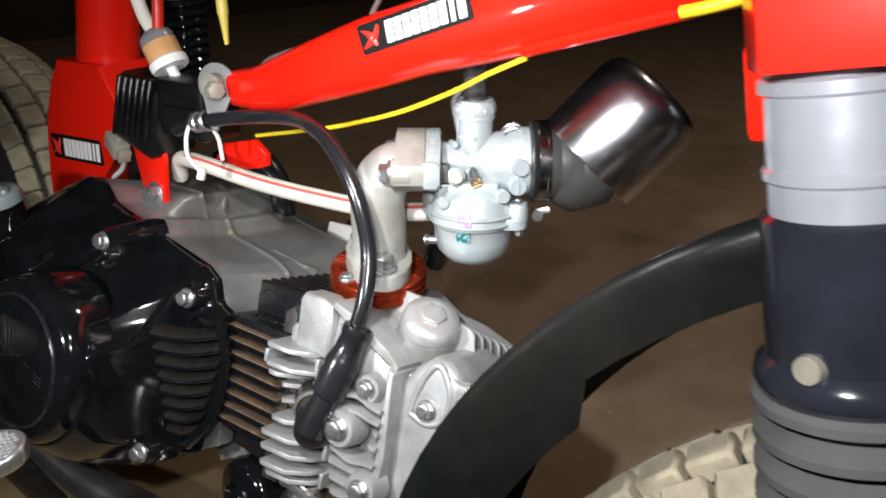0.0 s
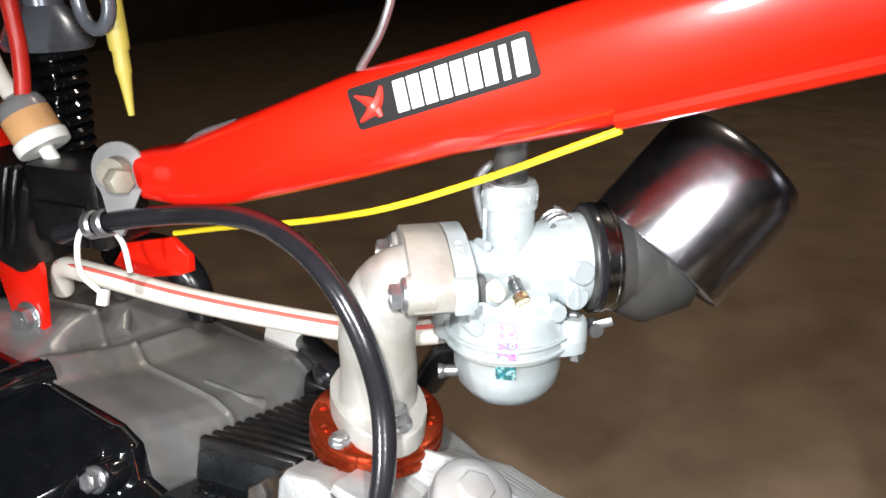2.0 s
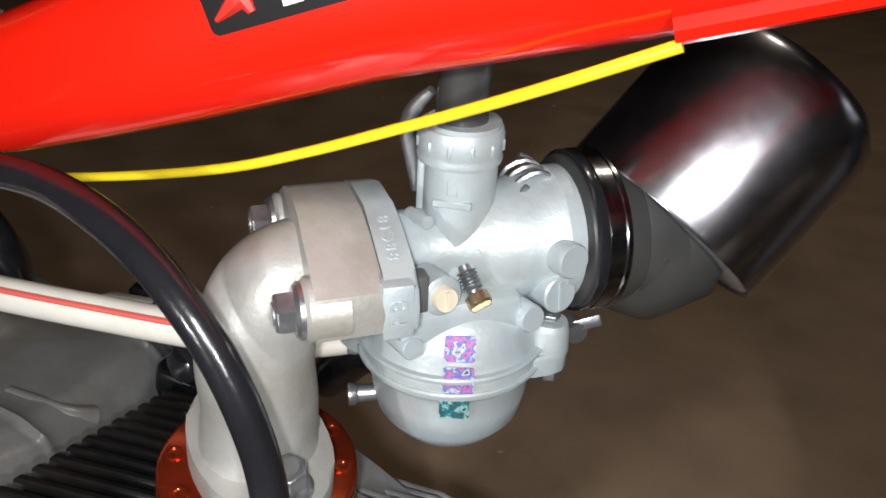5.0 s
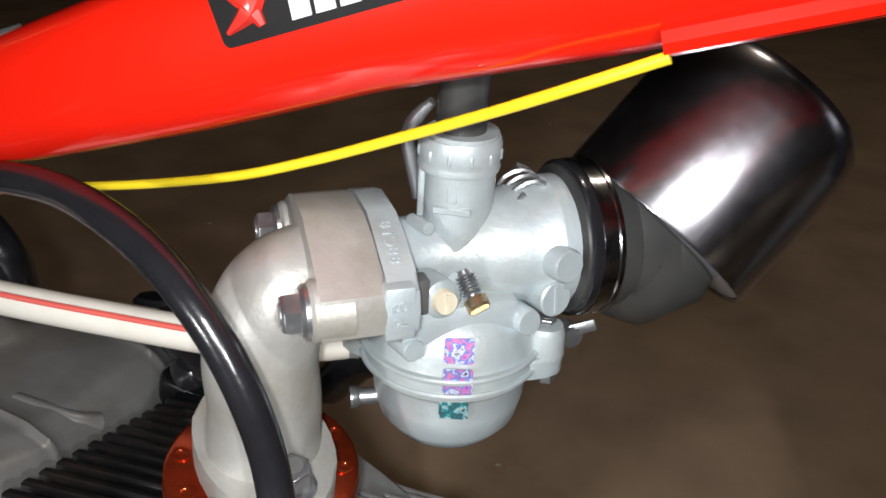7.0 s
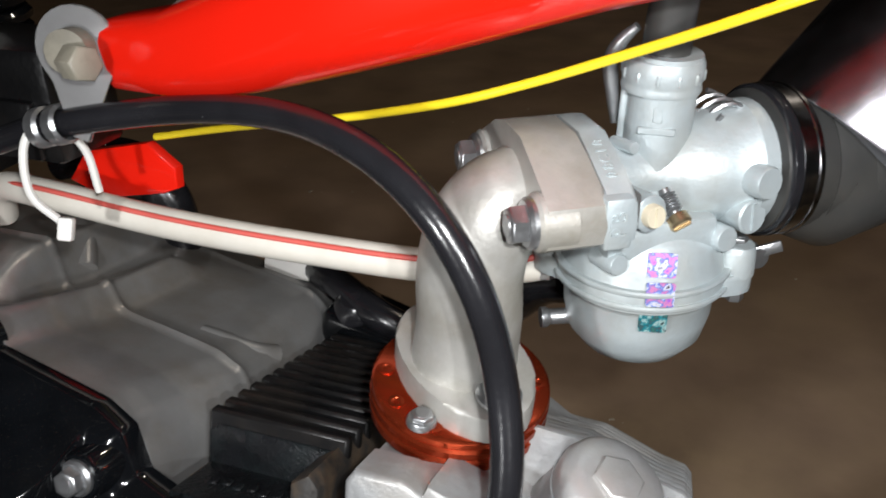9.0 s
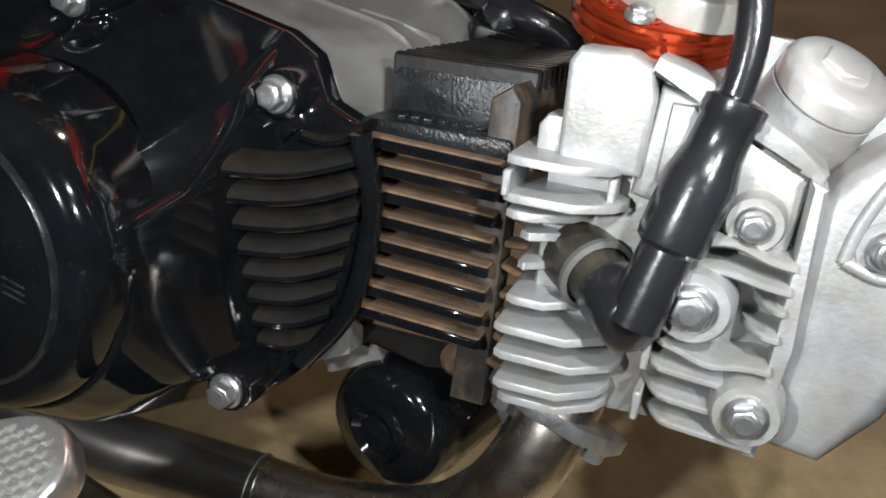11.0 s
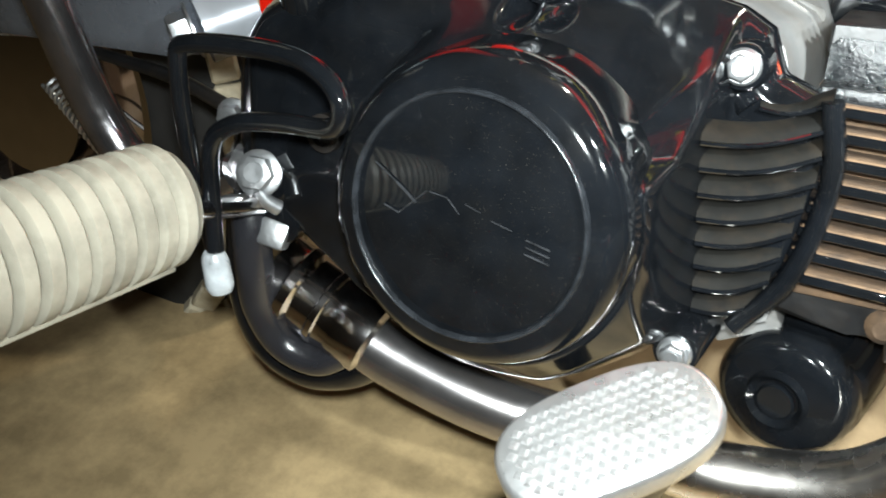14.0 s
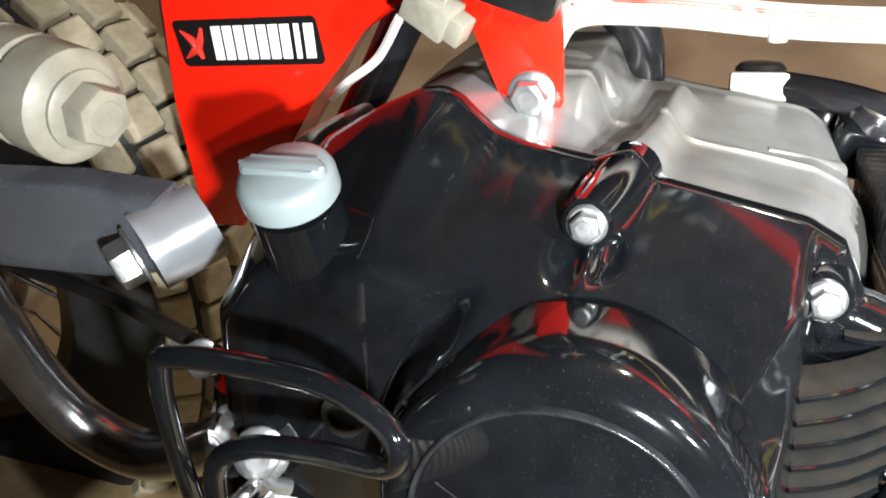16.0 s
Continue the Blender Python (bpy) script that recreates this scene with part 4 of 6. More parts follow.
for q in (0.0, 0.008):
    lathe(bm, [(0.006, -0.003), (0.0072, -0.002), (0.0072, 0.002), (0.006, 0.003)], fr((-0.25 + q, -0.018, 0.3915 + q * 0.25), (1, 0, 0.28)), 20)
part("cable_collar", bm, ZINC, bike, "bright metal cable collar")

# ---- intake manifold ----
RC = Vector((-0.0985, -0.012, 0.311))
rax = Vector((0.12, -0.08, 1)).normalized()
rm = fr(RC, rax, (1, 0.3, 0))
bm = B()
lathe(bm, [(0.0, -0.0075), (0.0295, -0.0075), (0.031, -0.006), (0.031, -0.003), (0.0298, -0.0022), (0.0298, -0.0012), (0.031, -0.0004), (0.031, 0.0018), (0.0298, 0.0026), (0.0298, 0.0034), (0.0308, 0.004), (0.0305, 0.0055), (0.029, 0.0066), (0.0, 0.0066)], rm, 64)
spacer = part("insulator_ring", bm, ANODISED, bike, "red anodised aluminium spacer ring")
for k in range(10):
    a = 2 * math.pi * k / 10
    bm = B()
    lathe(bm, [(0.0028, 0.0), (0.0028, 0.0006), (0.0016, 0.0006), (0, -0.001)], rm @ Matrix.Translation((0.026 * math.cos(a), 0.026 * math.sin(a), 0.0066)), 12)
    part("dimple", bm, ANODISED, spacer)
bm = B()
prism(bm, [(0.032 * math.cos(2 * math.pi * k / 32), 0.0205 * math.sin(2 * math.pi * k / 32)) for k in range(32)], 0.0065, 0.0165, fr(RC, rax, (0.73, -0.68, 0)), bevel=0.002)
BORE = Vector((0.835, 0.55, 0)).normalized()
CC = Vector((-0.0455, 0.018, 0.388))  # where slide and bore cross
low, high = RC + rax * 0.034, CC - 0.043 * BORE + Vector((0, 0, -0.0035))
bend = RC + rax * 0.0735 - 0.006 * BORE
tube(bm, [RC + rax * 0.008, RC + rax * 0.02] + [low.lerp(bend, t).lerp(bend.lerp(high, t), t) for t in (0.0, 0.2, 0.4, 0.6, 0.8, 1.0)], [0.0185, 0.0176, 0.0171, 0.0169, 0.0168, 0.0166, 0.0162, 0.0158], 32, 6)
manifold = part("intake_manifold", bm, ALU_MANIFOLD, bike, "curved cast aluminium intake manifold")
LAT = Vector((0.55, -0.835, 0))
EARS = [(0.0345, 0.0), (0.0335, 0.0055), (0.0285, 0.0088), (0.02, 0.0118), (0.0095, 0.0165), (0.004, 0.0178), (-0.004, 0.0178), (-0.0095, 0.0165), (-0.02, 0.0118), (-0.0285, 0.0088), (-0.0335, 0.0055), (-0.0345, 0.0), (-0.033, -0.006), (-0.028, -0.009), (-0.0165, -0.0155), (-0.008, -0.0182), (0.008, -0.0182), (0.0165, -0.0143), (0.028, -0.009), (0.033, -0.006)]
flm = fr(CC - 0.0465 * BORE, BORE, LAT)
bm = B()
prism(bm, EARS, 0.0, 0.0172, flm, bevel=0.0012)
part("flange", bm, ALU_MANIFOLD, manifold)
for s in (1, -1):
    q = CC - 0.0478 * BORE + s * 0.0265 * LAT
    bm = B()
    lathe(bm, [(0, -0.001), (0.0075, -0.001), (0.0085, 0.0), (0.0085, 0.01)], fr(q, BORE), 24)
    part("bolt_boss", bm, ALU_MANIFOLD, manifold)
    bolt(manifold, fr(q - 0.001 * BORE, -BORE, (0, 0, 1)), 0.0075, 0.006, washer=True)
bolt(manifold, fr(RC + rax * 0.0165 + Vector((0.0165, -0.0155, -0.002)), rax), 0.0075, 0.008)
bolt(manifold, fr(RC + rax * 0.0066 + Vector((-0.005, -0.0255, -0.0015)), rax), 0.005, 0.003, label="zinc screw in the spacer")

# ---- carburettor ----
bm = B()
prism(bm, EARS, 0.0, 0.0085, fr(CC - 0.0289 * BORE, BORE, LAT), bevel=0.0012)
lathe(bm, [(0.0135, -0.024), (0.0112, -0.016), (0.0112, -0.004), (0.0145, 0.004), (0.0172, 0.009), (0.0182, 0.018), (0.0192, 0.026), (0.0205, 0.0275), (0.0205, 0.0335), (0.016, 0.035)], fr(CC, BORE), 40)
lathe(bm, [(0.0145, -0.02), (0.0128, -0.008), (0.0112, 0.003), (0.0102, 0.011), (0.0102, 0.038), (0.0, 0.038)], fr(CC, (0.03, -0.03, 1)), 36)
box(bm, (-0.004, 0.009, -0.0145), (0.036, 0.022, 0.012), fr(CC, (0, 0, 1), BORE) @ Matrix.Scale(-1, 4, (0, 1, 0)), bevel=0.002)
box(bm, (-0.0106, 0.0, 0.019), (0.003, 0.005, 0.02), fr(CC, (0.03, -0.03, 1)), bevel=0.001)
carb = part("carburettor", bm, ALU_CARB, bike, "pale grey die-cast carburettor with float bowl")
bm = B()
cm = fr(CC + Vector((0, 0, 0.0285)), (0.03, -0.03, 1))
lathe(bm, [(0.0102, -0.0022), (0.0117, -0.0018), (0.012, -0.0008), (0.0117, 0.0002), (0.0117, 0.0012), (0.012, 0.002), (0.012, 0.0062), (0.0114, 0.008), (0.0095, 0.009), (0.006, 0.0092)], cm, 48)
top_cap = part("slide_cap", bm, ALU_CARB, bike, "grey knurled carburettor cap")
for k in range(12):
    a = 2 * math.pi * k / 12
    bm = B()
    box(bm, (0.0118, 0, 0.0036), (0.0012, 0.0016, 0.0038), cm @ pose(0, 0, 0, 0, 0, 30 * k), bevel=0.0006, seg=1)
    part("grip_rib", bm, ALU_CARB, top_cap)
bm = B()
tube(bm, [CC + Vector((0, 0, 0.03)), CC + Vector((0.001, -0.002, 0.05)), CC + Vector((0.004, -0.006, 0.085))], [0.0075, 0.007, 0.0068], 20, 4)
part("throttle_boot", bm, ELBOW, carb, "dark grey rubber throttle cable boot")
# float bowl
BC = CC + Vector((0.0, 0.0, -0.026))
bw = fr(BC, (0, 0, 1), BORE)
bm = B()
lathe(bm, [(0.0, 0.016), (0.018, 0.0135), (0.0236, 0.0075), (0.0254, 0.002), (0.0268, -0.0035), (0.0276, -0.006), (0.0276, -0.008), (0.025, -0.0085)], bw, 48)
part("body_skirt", bm, ALU_CARB, carb)
bm = B()
lathe(bm, [(0.0255, -0.008), (0.0272, -0.0085), (0.0272, -0.0105), (0.0255, -0.0118), (0.0247, -0.0135), (0.0243, -0.021), (0.0226, -0.0288), (0.018, -0.0347), (0.0095, -0.038), (0, -0.0385)], bw, 56)
bowl = part("float_bowl", bm, ALU_CARB, bike, "grey float bowl")
for a in (-28, 152):
    bm = B()
    q = bw @ pose(0, 0, 0, 0, 0, a)
    prism(bm, [(0.018, -0.012), (0.027, -0.0085), (0.0315, -0.0062), (0.0345, -0.0033), (0.0355, 0), (0.0345, 0.0033), (0.0315, 0.0062), (0.027, 0.0085), (0.018, 0.012)], -0.0115, -0.0045, q, bevel=0.0015)
    lathe(bm, [(0.0064, -0.006), (0.006, 0.002), (0.0052, 0.004), (0, 0.004)], q @ Matrix.Translation((0.0295, 0, 0)), 24)
    part("screw_ear", bm, ALU_CARB, bowl)
    bolt(bowl, q @ Matrix.Translation((0.0295, 0, 0.004)), 0.004, 0.0016, washer=False)
    bolt(bowl, q @ Matrix.Translation((0.031, 0, -0.0115)) @ pose(0, 0, 0, 180), 0.004, 0.004, washer=False)
bm = B()
tube(bm, [BC + Vector((-0.02, -0.005, -0.0285)), BC + Vector((-0.0285, -0.009, -0.0285))], 0.0028, 12, 2)
lathe(bm, [(0.0028, 0), (0.0036, 0.001), (0.0036, 0.003), (0, 0.003)], fr(BC + Vector((-0.0277, -0.0087, -0.0285)), (-0.9, -0.45, 0)), 14)
part("overflow_spout", bm, ZINC, bowl)


def on_bowl(r, z, ang=0.0):
    """A place on the bowl's camera side, turned by ang degrees."""
    a = radians(ang)
    return fr(BC + r * Vector((math.sin(a) * 0.99 + math.cos(a) * 0.1, -math.cos(a) * 0.99 + math.sin(a) * 0.1, 0)) + Vector((0, 0, z)), Vector((math.sin(a), -math.cos(a), 0)), (1, 0, 0))


for z, r, mat, tilt, ang in ((0.0057, 0.025, HOLO, 14, 14), (-0.003, 0.0276, HOLO, 12, 13.5), (-0.0136, 0.0256, HOLO_GREEN, 0, 12)):
    bm = B()
    prism(bm, rounded(0.0086, 0.0076, 0.0008), 0, 0.0005, on_bowl(r, z, ang) @ pose(0, 0, 0, -tilt))
    part("foil_sticker", bm, mat, bowl, "shiny holographic foil square")
# screws and studs on the near side
NEAR = (LAT * 0.9 + BORE * 0.2 + Vector((0, 0, 0.1))).normalized()


def stud(at, axis, r, h, mat, name, slot=True):
    bm = B()
    m = fr(at, axis, (0, 0, 1))
    lathe(bm, [(r, -0.008), (r, h * 0.85), (r * 0.9, h), (0, h)], m, 22)
    if slot:
        box(bm, (0, 0, h), (r * 1.5, r * 0.22, 0.0012), m)
    return part(name, bm, mat, carb)


def at(s, l, h):
    """A place along the bore, out to the near side, and up."""
    return CC + s * BORE + l * LAT + Vector((0, 0, h))


stud(at(-0.0118, 0.0225, -0.0033), NEAR, 0.0036, 0.0042, IVORY, "mixture_screw")
stud(at(-0.0118, 0.021, -0.0033), NEAR, 0.0056, 0.003, ALU_CARB, "screw_boss", False)
stud(at(0.0247, 0.0165, -0.0105), NEAR, 0.0056, 0.0035, ALU_CARB, "plug_screw")
stud(at(0.0255, 0.0175, 0.0015), NEAR, 0.0052, 0.006, ALU_CARB, "cable_stop", False)
stud(at(0.016, 0.0175, -0.0165), NEAR, 0.0042, 0.004, ALU_CARB, "pin_boss", False)
stud(at(-0.0123, 0.0085, 0.0122), NEAR, 0.0019, 0.0022, ALU_CARB, "pin_boss", False)
stud(at(-0.019, 0.0185, -0.0205), NEAR, 0.0034, 0.003, ALU_CARB, "pin_boss", False)
bm = B()
a0, a1 = at(-0.0013, 0.0115, -0.0015), at(0.0006, 0.0185, -0.0085)
tube(bm, [a0, a1], 0.0019, 14, 2)
for k in range(6):
    q = a0.lerp(a1, 0.2 + 0.1 * k)
    lathe(bm, [(0.0019, -0.0005), (0.003, 0), (0.0019, 0.0005)], fr(q, a1 - a0), 16)
idle = part("idle_screw", bm, ZINC, carb, "steel idle screw with spring")
bm = B()
lathe(bm, [(0.0036, -0.0008), (0.0036, 0.002), (0.003, 0.0026), (0, 0.0026)], fr(a1, a1 - a0 + 0.004 * NEAR), 22)
box(bm, (0, 0, 0.0026), (0.0055, 0.0008, 0.0012), fr(a1, a1 - a0 + 0.004 * NEAR))
part("screw_head", bm, BRASS, idle, "slotted brass screw head")
bm = B()
pb = fr(at(-0.026, 0.028, 0.0), LAT, BORE)
box(bm, (0, 0, 0), (0.0085, 0.0155, 0.012), pb, bevel=0.001)
part("flange_block", bm, ALU_CARB, carb)
bm = B()
box(bm, (0, 0, 0), (0.006, 0.011, 0.006), fr(at(-0.0185, 0.0225, -0.001), LAT, BORE), bevel=0.001)
part("dark_insert", bm, GREY_RUBBER, carb, "dark square insert")
bm = B()
for z in (0.0016, 0.0041):
    lathe(bm, [(0.0, z - 0.0009), (0.0282, z - 0.0009), (0.0287, z - 0.0004), (0.0287, z + 0.0004), (0.0282, z + 0.0009), (0.0, z + 0.0009)], fr(CC + Vector((0, 0, -0.0375 + z)), (0, 0, 1)), 64)
part("bowl_rim", bm, ALU_CARB, bowl)


def writing(text, size, m, mat, parent, depth=0.0003):
    """Raised characters in a row about the frame's origin, each one its own part."""
    for k, letter in enumerate(text):
        cu = bpy.data.curves.new("writing", "FONT")
        cu.body, cu.size, cu.extrude, cu.align_x, cu.align_y = letter, size, depth, "CENTER", "CENTER"
        tmp = bpy.data.objects.new("writing", cu)
        scene.collection.objects.link(tmp)
        me = bpy.data.meshes.new_from_object(tmp.evaluated_get(bpy.context.evaluated_depsgraph_get()))
        bpy.data.objects.remove(tmp)
        me.materials.clear()
        me.materials.append(mat)
        share("writing", me, parent, m @ Matrix.Translation(((k - (len(text) - 1) / 2) * size * 0.68, 0, 0)))


writing("PB", 0.0062, pb @ pose(0, 0, 0.0062, 0, 0, 90), ALU_CARB, carb)
writing("88C18", 0.0046, fr(CC - 0.0247 * BORE + 0.0183 * LAT + Vector((0, 0, 0.01355)), Vector((0, 0, 1)) + 0.46 * LAT, -LAT), ALU_CARB, carb)
for x, y, w, h in ((0.0, 0.0105, 0.011, 0.0022), (0.0, 0.0155, 0.003, 0.005)):
    bm = B()
    box(bm, (x, y, 0.0), (w, h, 0.0012), fr(CC + Vector((0.001, -0.0103, 0.006)), (0.05, -1, 0), (1, 0.05, 0)), bevel=0.0003, seg=1)
    part("embossed_bar", bm, ALU_CARB, carb)
# choke lever and return spring
bm = B()
tube(bm, [(-0.0585, 0.02, 0.402), (-0.0598, 0.02, 0.411), (-0.0612, 0.0195, 0.421), (-0.0585, 0.019, 0.4275), (-0.054, 0.018, 0.4325)], [0.0014, 0.0022, 0.0026, 0.0022, 0.0014], 12, 6)
part("choke_lever", bm, ZINC, carb, "bright steel choke lever")
bm = B()
sp = CC + 0.02 * BORE + Vector((0, 0.004, 0.0145))
pts = [sp + 0.0062 * math.cos(0.9 * k) * Vector((0.2, 0, 1)) + 0.0062 * math.sin(0.9 * k) * BORE + 0.0007 * (k - 14) * LAT for k in range(28)]
tube(bm, pts, 0.0009, 6, 2)
part("return_spring", bm, ZINC, carb, "coiled steel return spring")

# ---- air filter ----
bm = B()
lathe(bm, [(0.02, 0.032), (0.0232, 0.033), (0.0238, 0.035), (0.0238, 0.052), (0.0232, 0.053)], fr(CC, BORE), 44)
FAX = Vector((0.54, 0.44, 0.7175)).normalized()
MOUTH = Vector((0.0106, 0.0552, 0.3868))
FB = MOUTH + 0.0125 * FAX
tube(bm, [CC + 0.05 * BORE, CC + 0.054 * BORE, CC + 0.0575 * BORE + Vector((0, 0, -0.0012)), MOUTH - 0.0085 * FAX + 0.003 * BORE, MOUTH - 0.002 * FAX, MOUTH + 0.01 * FAX], [0.0243, 0.0246, 0.0246, 0.0246, 0.0246, 0.0246], 44, 6)
neck = part("filter_elbow", bm, ELBOW, bike, "dark grey rubber filter elbow")
bm = B()
lathe(bm, [(0.0236, 0.0372), (0.0248, 0.0374), (0.0248, 0.0388), (0.0244, 0.0392), (0.0244, 0.0422), (0.0248, 0.0426), (0.0248, 0.044), (0.0236, 0.0442)], fr(CC, BORE), 48)
lip = B()
lathe(lip, [(0.02, 0.0335), (0.0238, 0.0338), (0.0246, 0.0345), (0.0246, 0.037), (0.024, 0.038)], fr(CC, BORE), 48)
part("rubber_lip", lip, BLACK_RUBBER, neck, "glossy black rubber lip")
part("hose_clamp", bm, BAND, neck, "bright steel band clamp")
bm = B()
cs = Vector((-0.01, 0.034, 0.356))
box(bm, (0, 0, 0), (0.009, 0.004, 0.002), fr(cs + Vector((0.004, 0, 0.003)), (0.3, -1, 0.2), (0.8, 0.5, 0.25)), bevel=0.0006)
lathe(bm, [(0.0036, -0.004), (0.0036, 0.003), (0, 0.003)], fr(cs, LAT), 16)
part("clamp_screw", bm, ZINC, neck)
fm = fr(FB, FAX)
bm = B()
lathe(bm, [(0.0341, 0.006), (0.0341, -0.0118), (0.0349, -0.0125), (0.0353, -0.0115), (0.0353, 0.03), (0.0349, 0.036), (0.0333, 0.0415), (0.03, 0.0457), (0.023, 0.048), (0.012, 0.0488), (0, 0.049)], fm, 64)
part("filter_cup", bm, CUP, neck, "dark chrome air filter cup")
bm = B()
lathe(bm, [(0.0338, -0.004), (0.0338, -0.0114), (0.0325, -0.0118), (0.02, -0.0118), (0, -0.0118)], fm, 48)
part("cup_base", bm, FORK, neck, "pale grey filter base plate")

# ---- hoses and wires ----
bm = B()
hose_pts = [(-0.325, 0.02, 0.33), (-0.312, 0.012, 0.348), (-0.28, 0.005, 0.352), (-0.2275, 0.01, 0.345), (-0.17, 0.012, 0.343), (-0.112, 0.012, 0.345), (-0.075, 0.02, 0.35), (-0.06, 0.035, 0.36)]
tube(bm, hose_pts, 0.0062, 16)
hose = part("fuel_hose", bm, HOSE, bike, "white rubber fuel hose with a red stripe")
bm = B()
tube(bm, [Vector(p) + Vector((0, -0.0042, 0.0045)) for p in hose_pts[1:]], 0.0011, 8)
part("stripe", bm, HOSE_RED, hose)
bm = B()
tube(bm, [(-0.238, 0.024, 0.375), (-0.2, 0.025, 0.383), (-0.15, 0.012, 0.396), (-0.108, 0.0, 0.409), (-0.082, -0.002, 0.418), (-0.057, -0.006, 0.4285), (-0.034, -0.012, 0.439), (-0.014, -0.019, 0.449), (0.008, -0.021, 0.4592)], 0.0015, 10)
part("yellow_wire", bm, YELLOW, bike, "bright yellow cable under the frame")
bm = B()
tube(bm, [(0.088, -0.029, 0.487), (0.103, -0.031, 0.491), (0.125, -0.028, 0.4985)], 0.003, 10)
part("yellow_wire", bm, YELLOW, bike)
bm = B()
z0 = Vector((-0.258, -0.012, 0.36))
tube(bm, [z0 + Vector((0.012, -0.012, -0.002)), z0 + Vector((0.005, -0.016, 0.01)), z0 + Vector((0.0035, -0.012, 0.027)), z0 + Vector((0.0085, -0.004, 0.034)), z0 + Vector((0.012, 0.006, 0.02)), z0 + Vector((0.013, 0.008, 0.002))], 0.0015, 8)
box(bm, (0, 0, 0), (0.0055, 0.0085, 0.004), fr(z0 + Vector((0.0175, -0.016, -0.002)), (0.3, -0.8, 0.3)), bevel=0.001)
part("cable_tie", bm, WHITE_PLASTIC, bike, "white plastic cable tie")

# washer tab and bolt at the backbone's rear end
bm = B()
wm = fr((-0.233, -0.012, 0.419), (0.25, -1, 0.1), (1, 0, 0))
prism(bm, [(0.0145 * math.cos(radians(a)), 0.0145 * math.sin(radians(a))) for a in range(-50, 231, 14)] + [(-0.006, -0.03), (0.0, -0.032)], 0.0, 0.002, wm, bevel=0.0005)
part("clear_washer_tab", bm, CLEAR, bike, "milky plastic washer tab")
bm = B()
lathe(bm, [(0.0, 0.002), (0.0075, 0.002), (0.0075, 0.009), (0, 0.0095)], wm, 20)
prism(bm, hexagon(0.0062), 0.0, 0.009, fr((-0.2285, -0.021, 0.417), (1, -0.35, 0.1)), bevel=0.0008)
part("mount_bolt", bm, CREAM, bike, "dirty yellowish mounting bolt")

# ignition coil and finned box
bm = B()
box(bm, (-0.274, 0.004, 0.396), (0.05, 0.036, 0.043), None, bevel=0.004)
box(bm, (-0.274, -0.015, 0.388), (0.036, 0.004, 0.022), None, bevel=0.0015)
part("ignition_coil", bm, BLACK_PLASTIC, bike, "black ignition coil block")
bm = B()
box(bm, (0, 0, 0), (0.045, 0.045, 0.056), pose(-0.328, 0.01, 0.385, 0, 20, 0), bevel=0.004)
rect = part("regulator", bm, BLACK_PLASTIC, bike, "black finned regulator box")
for k in range(6):
    bm = B()
    box(bm, (0, 0, 0), (0.004, 0.006, 0.05), pose(-0.344 + 0.007 * k, -0.014, 0.392, 0, 20, 0), bevel=0.001, seg=1)
    part("rib", bm, BLACK_PLASTIC, rect)
# fuel filter and its hose
fa, fb = Vector((-0.3105, 0.0, 0.447)), Vector((-0.2985, 0.0, 0.428))
bm = B()
lathe(bm, [(0, 0.0125), (0.0128, 0.0125), (0.0128, 0.0165), (0.0115, 0.02), (0.006, 0.0235), (0, 0.0235)], fr(fb, fa - fb), 28)
ff = part("fuel_filter", bm, CLEAR, bike, "clear fuel filter with amber fuel")
bm = B()
lathe(bm, [(0, -0.001), (0.013, -0.001), (0.013, 0.0127), (0, 0.0127)], fr(fb, fa - fb), 24)
part("fuel", bm, FUEL, ff)
bm = B()
lathe(bm, [(0.0, -0.007), (0.0136, -0.007), (0.0142, -0.005), (0.0142, -0.001), (0.0132, 0.0)], fr(fb, fa - fb), 28)
lathe(bm, [(0.004, -0.007), (0.004, -0.016), (0, -0.016)], fr(fb, fa - fb), 14)
part("filter_lid", bm, WHITE_PLASTIC, ff)
bm = B()
tube(bm, [fa, fa + Vector((-0.009, 0, 0.012)), fa + Vector((-0.016, 0.0, 0.035)), fa + Vector((-0.018, 0.0, 0.07))], 0.005, 14)
part("fuel_hose", bm, HOSE, bike, "yellowed fuel hose")
bm = B()
tube(bm, [(-0.303, -0.001, 0.45), (-0.3015, 0.0, 0.465), (-0.301, 0.0, 0.48), (-0.304, 0.0, 0.52)], 0.0042, 12)
part("red_hose", bm, RED_DARK, bike, "thin red hose")
# shock absorber
bm = B()
sa, sb = Vector((-0.342, 0.05, 0.38)), Vector((-0.337, 0.05, 0.536))
pts = []
for k in range(130):
    t = k / 129
    c = sa.lerp(sb - Vector((0, 0, 0.07)), t)
    pts.append(c + 0.0165 * Vector((math.cos(0.55 * k), math.sin(0.55 * k), 0)))
tube(bm, pts, 0.0038, 8, 1, smooth=False)
tube(bm, [sa, sb - Vector((0, 0, 0.07))], 0.012, 16, 2)
shock = part("shock_absorber", bm, BLACK_GLOSS, bike, "black coil spring shock absorber")
bm = B()
lathe(bm, [(0, 0), (0.024, 0), (0.026, 0.004), (0.02, 0.016), (0.012, 0.024), (0.012, 0.05), (0, 0.05)], fr(sb - Vector((0, 0, 0.07)), (0, 0, 1)), 32)
part("spring_seat", bm, GREY_PAINT, shock, "blue-grey spring seat")
bm = B()
ya = Vector((-0.232, -0.005, 0.53))
yb = Vector((-0.228, -0.005, 0.445))
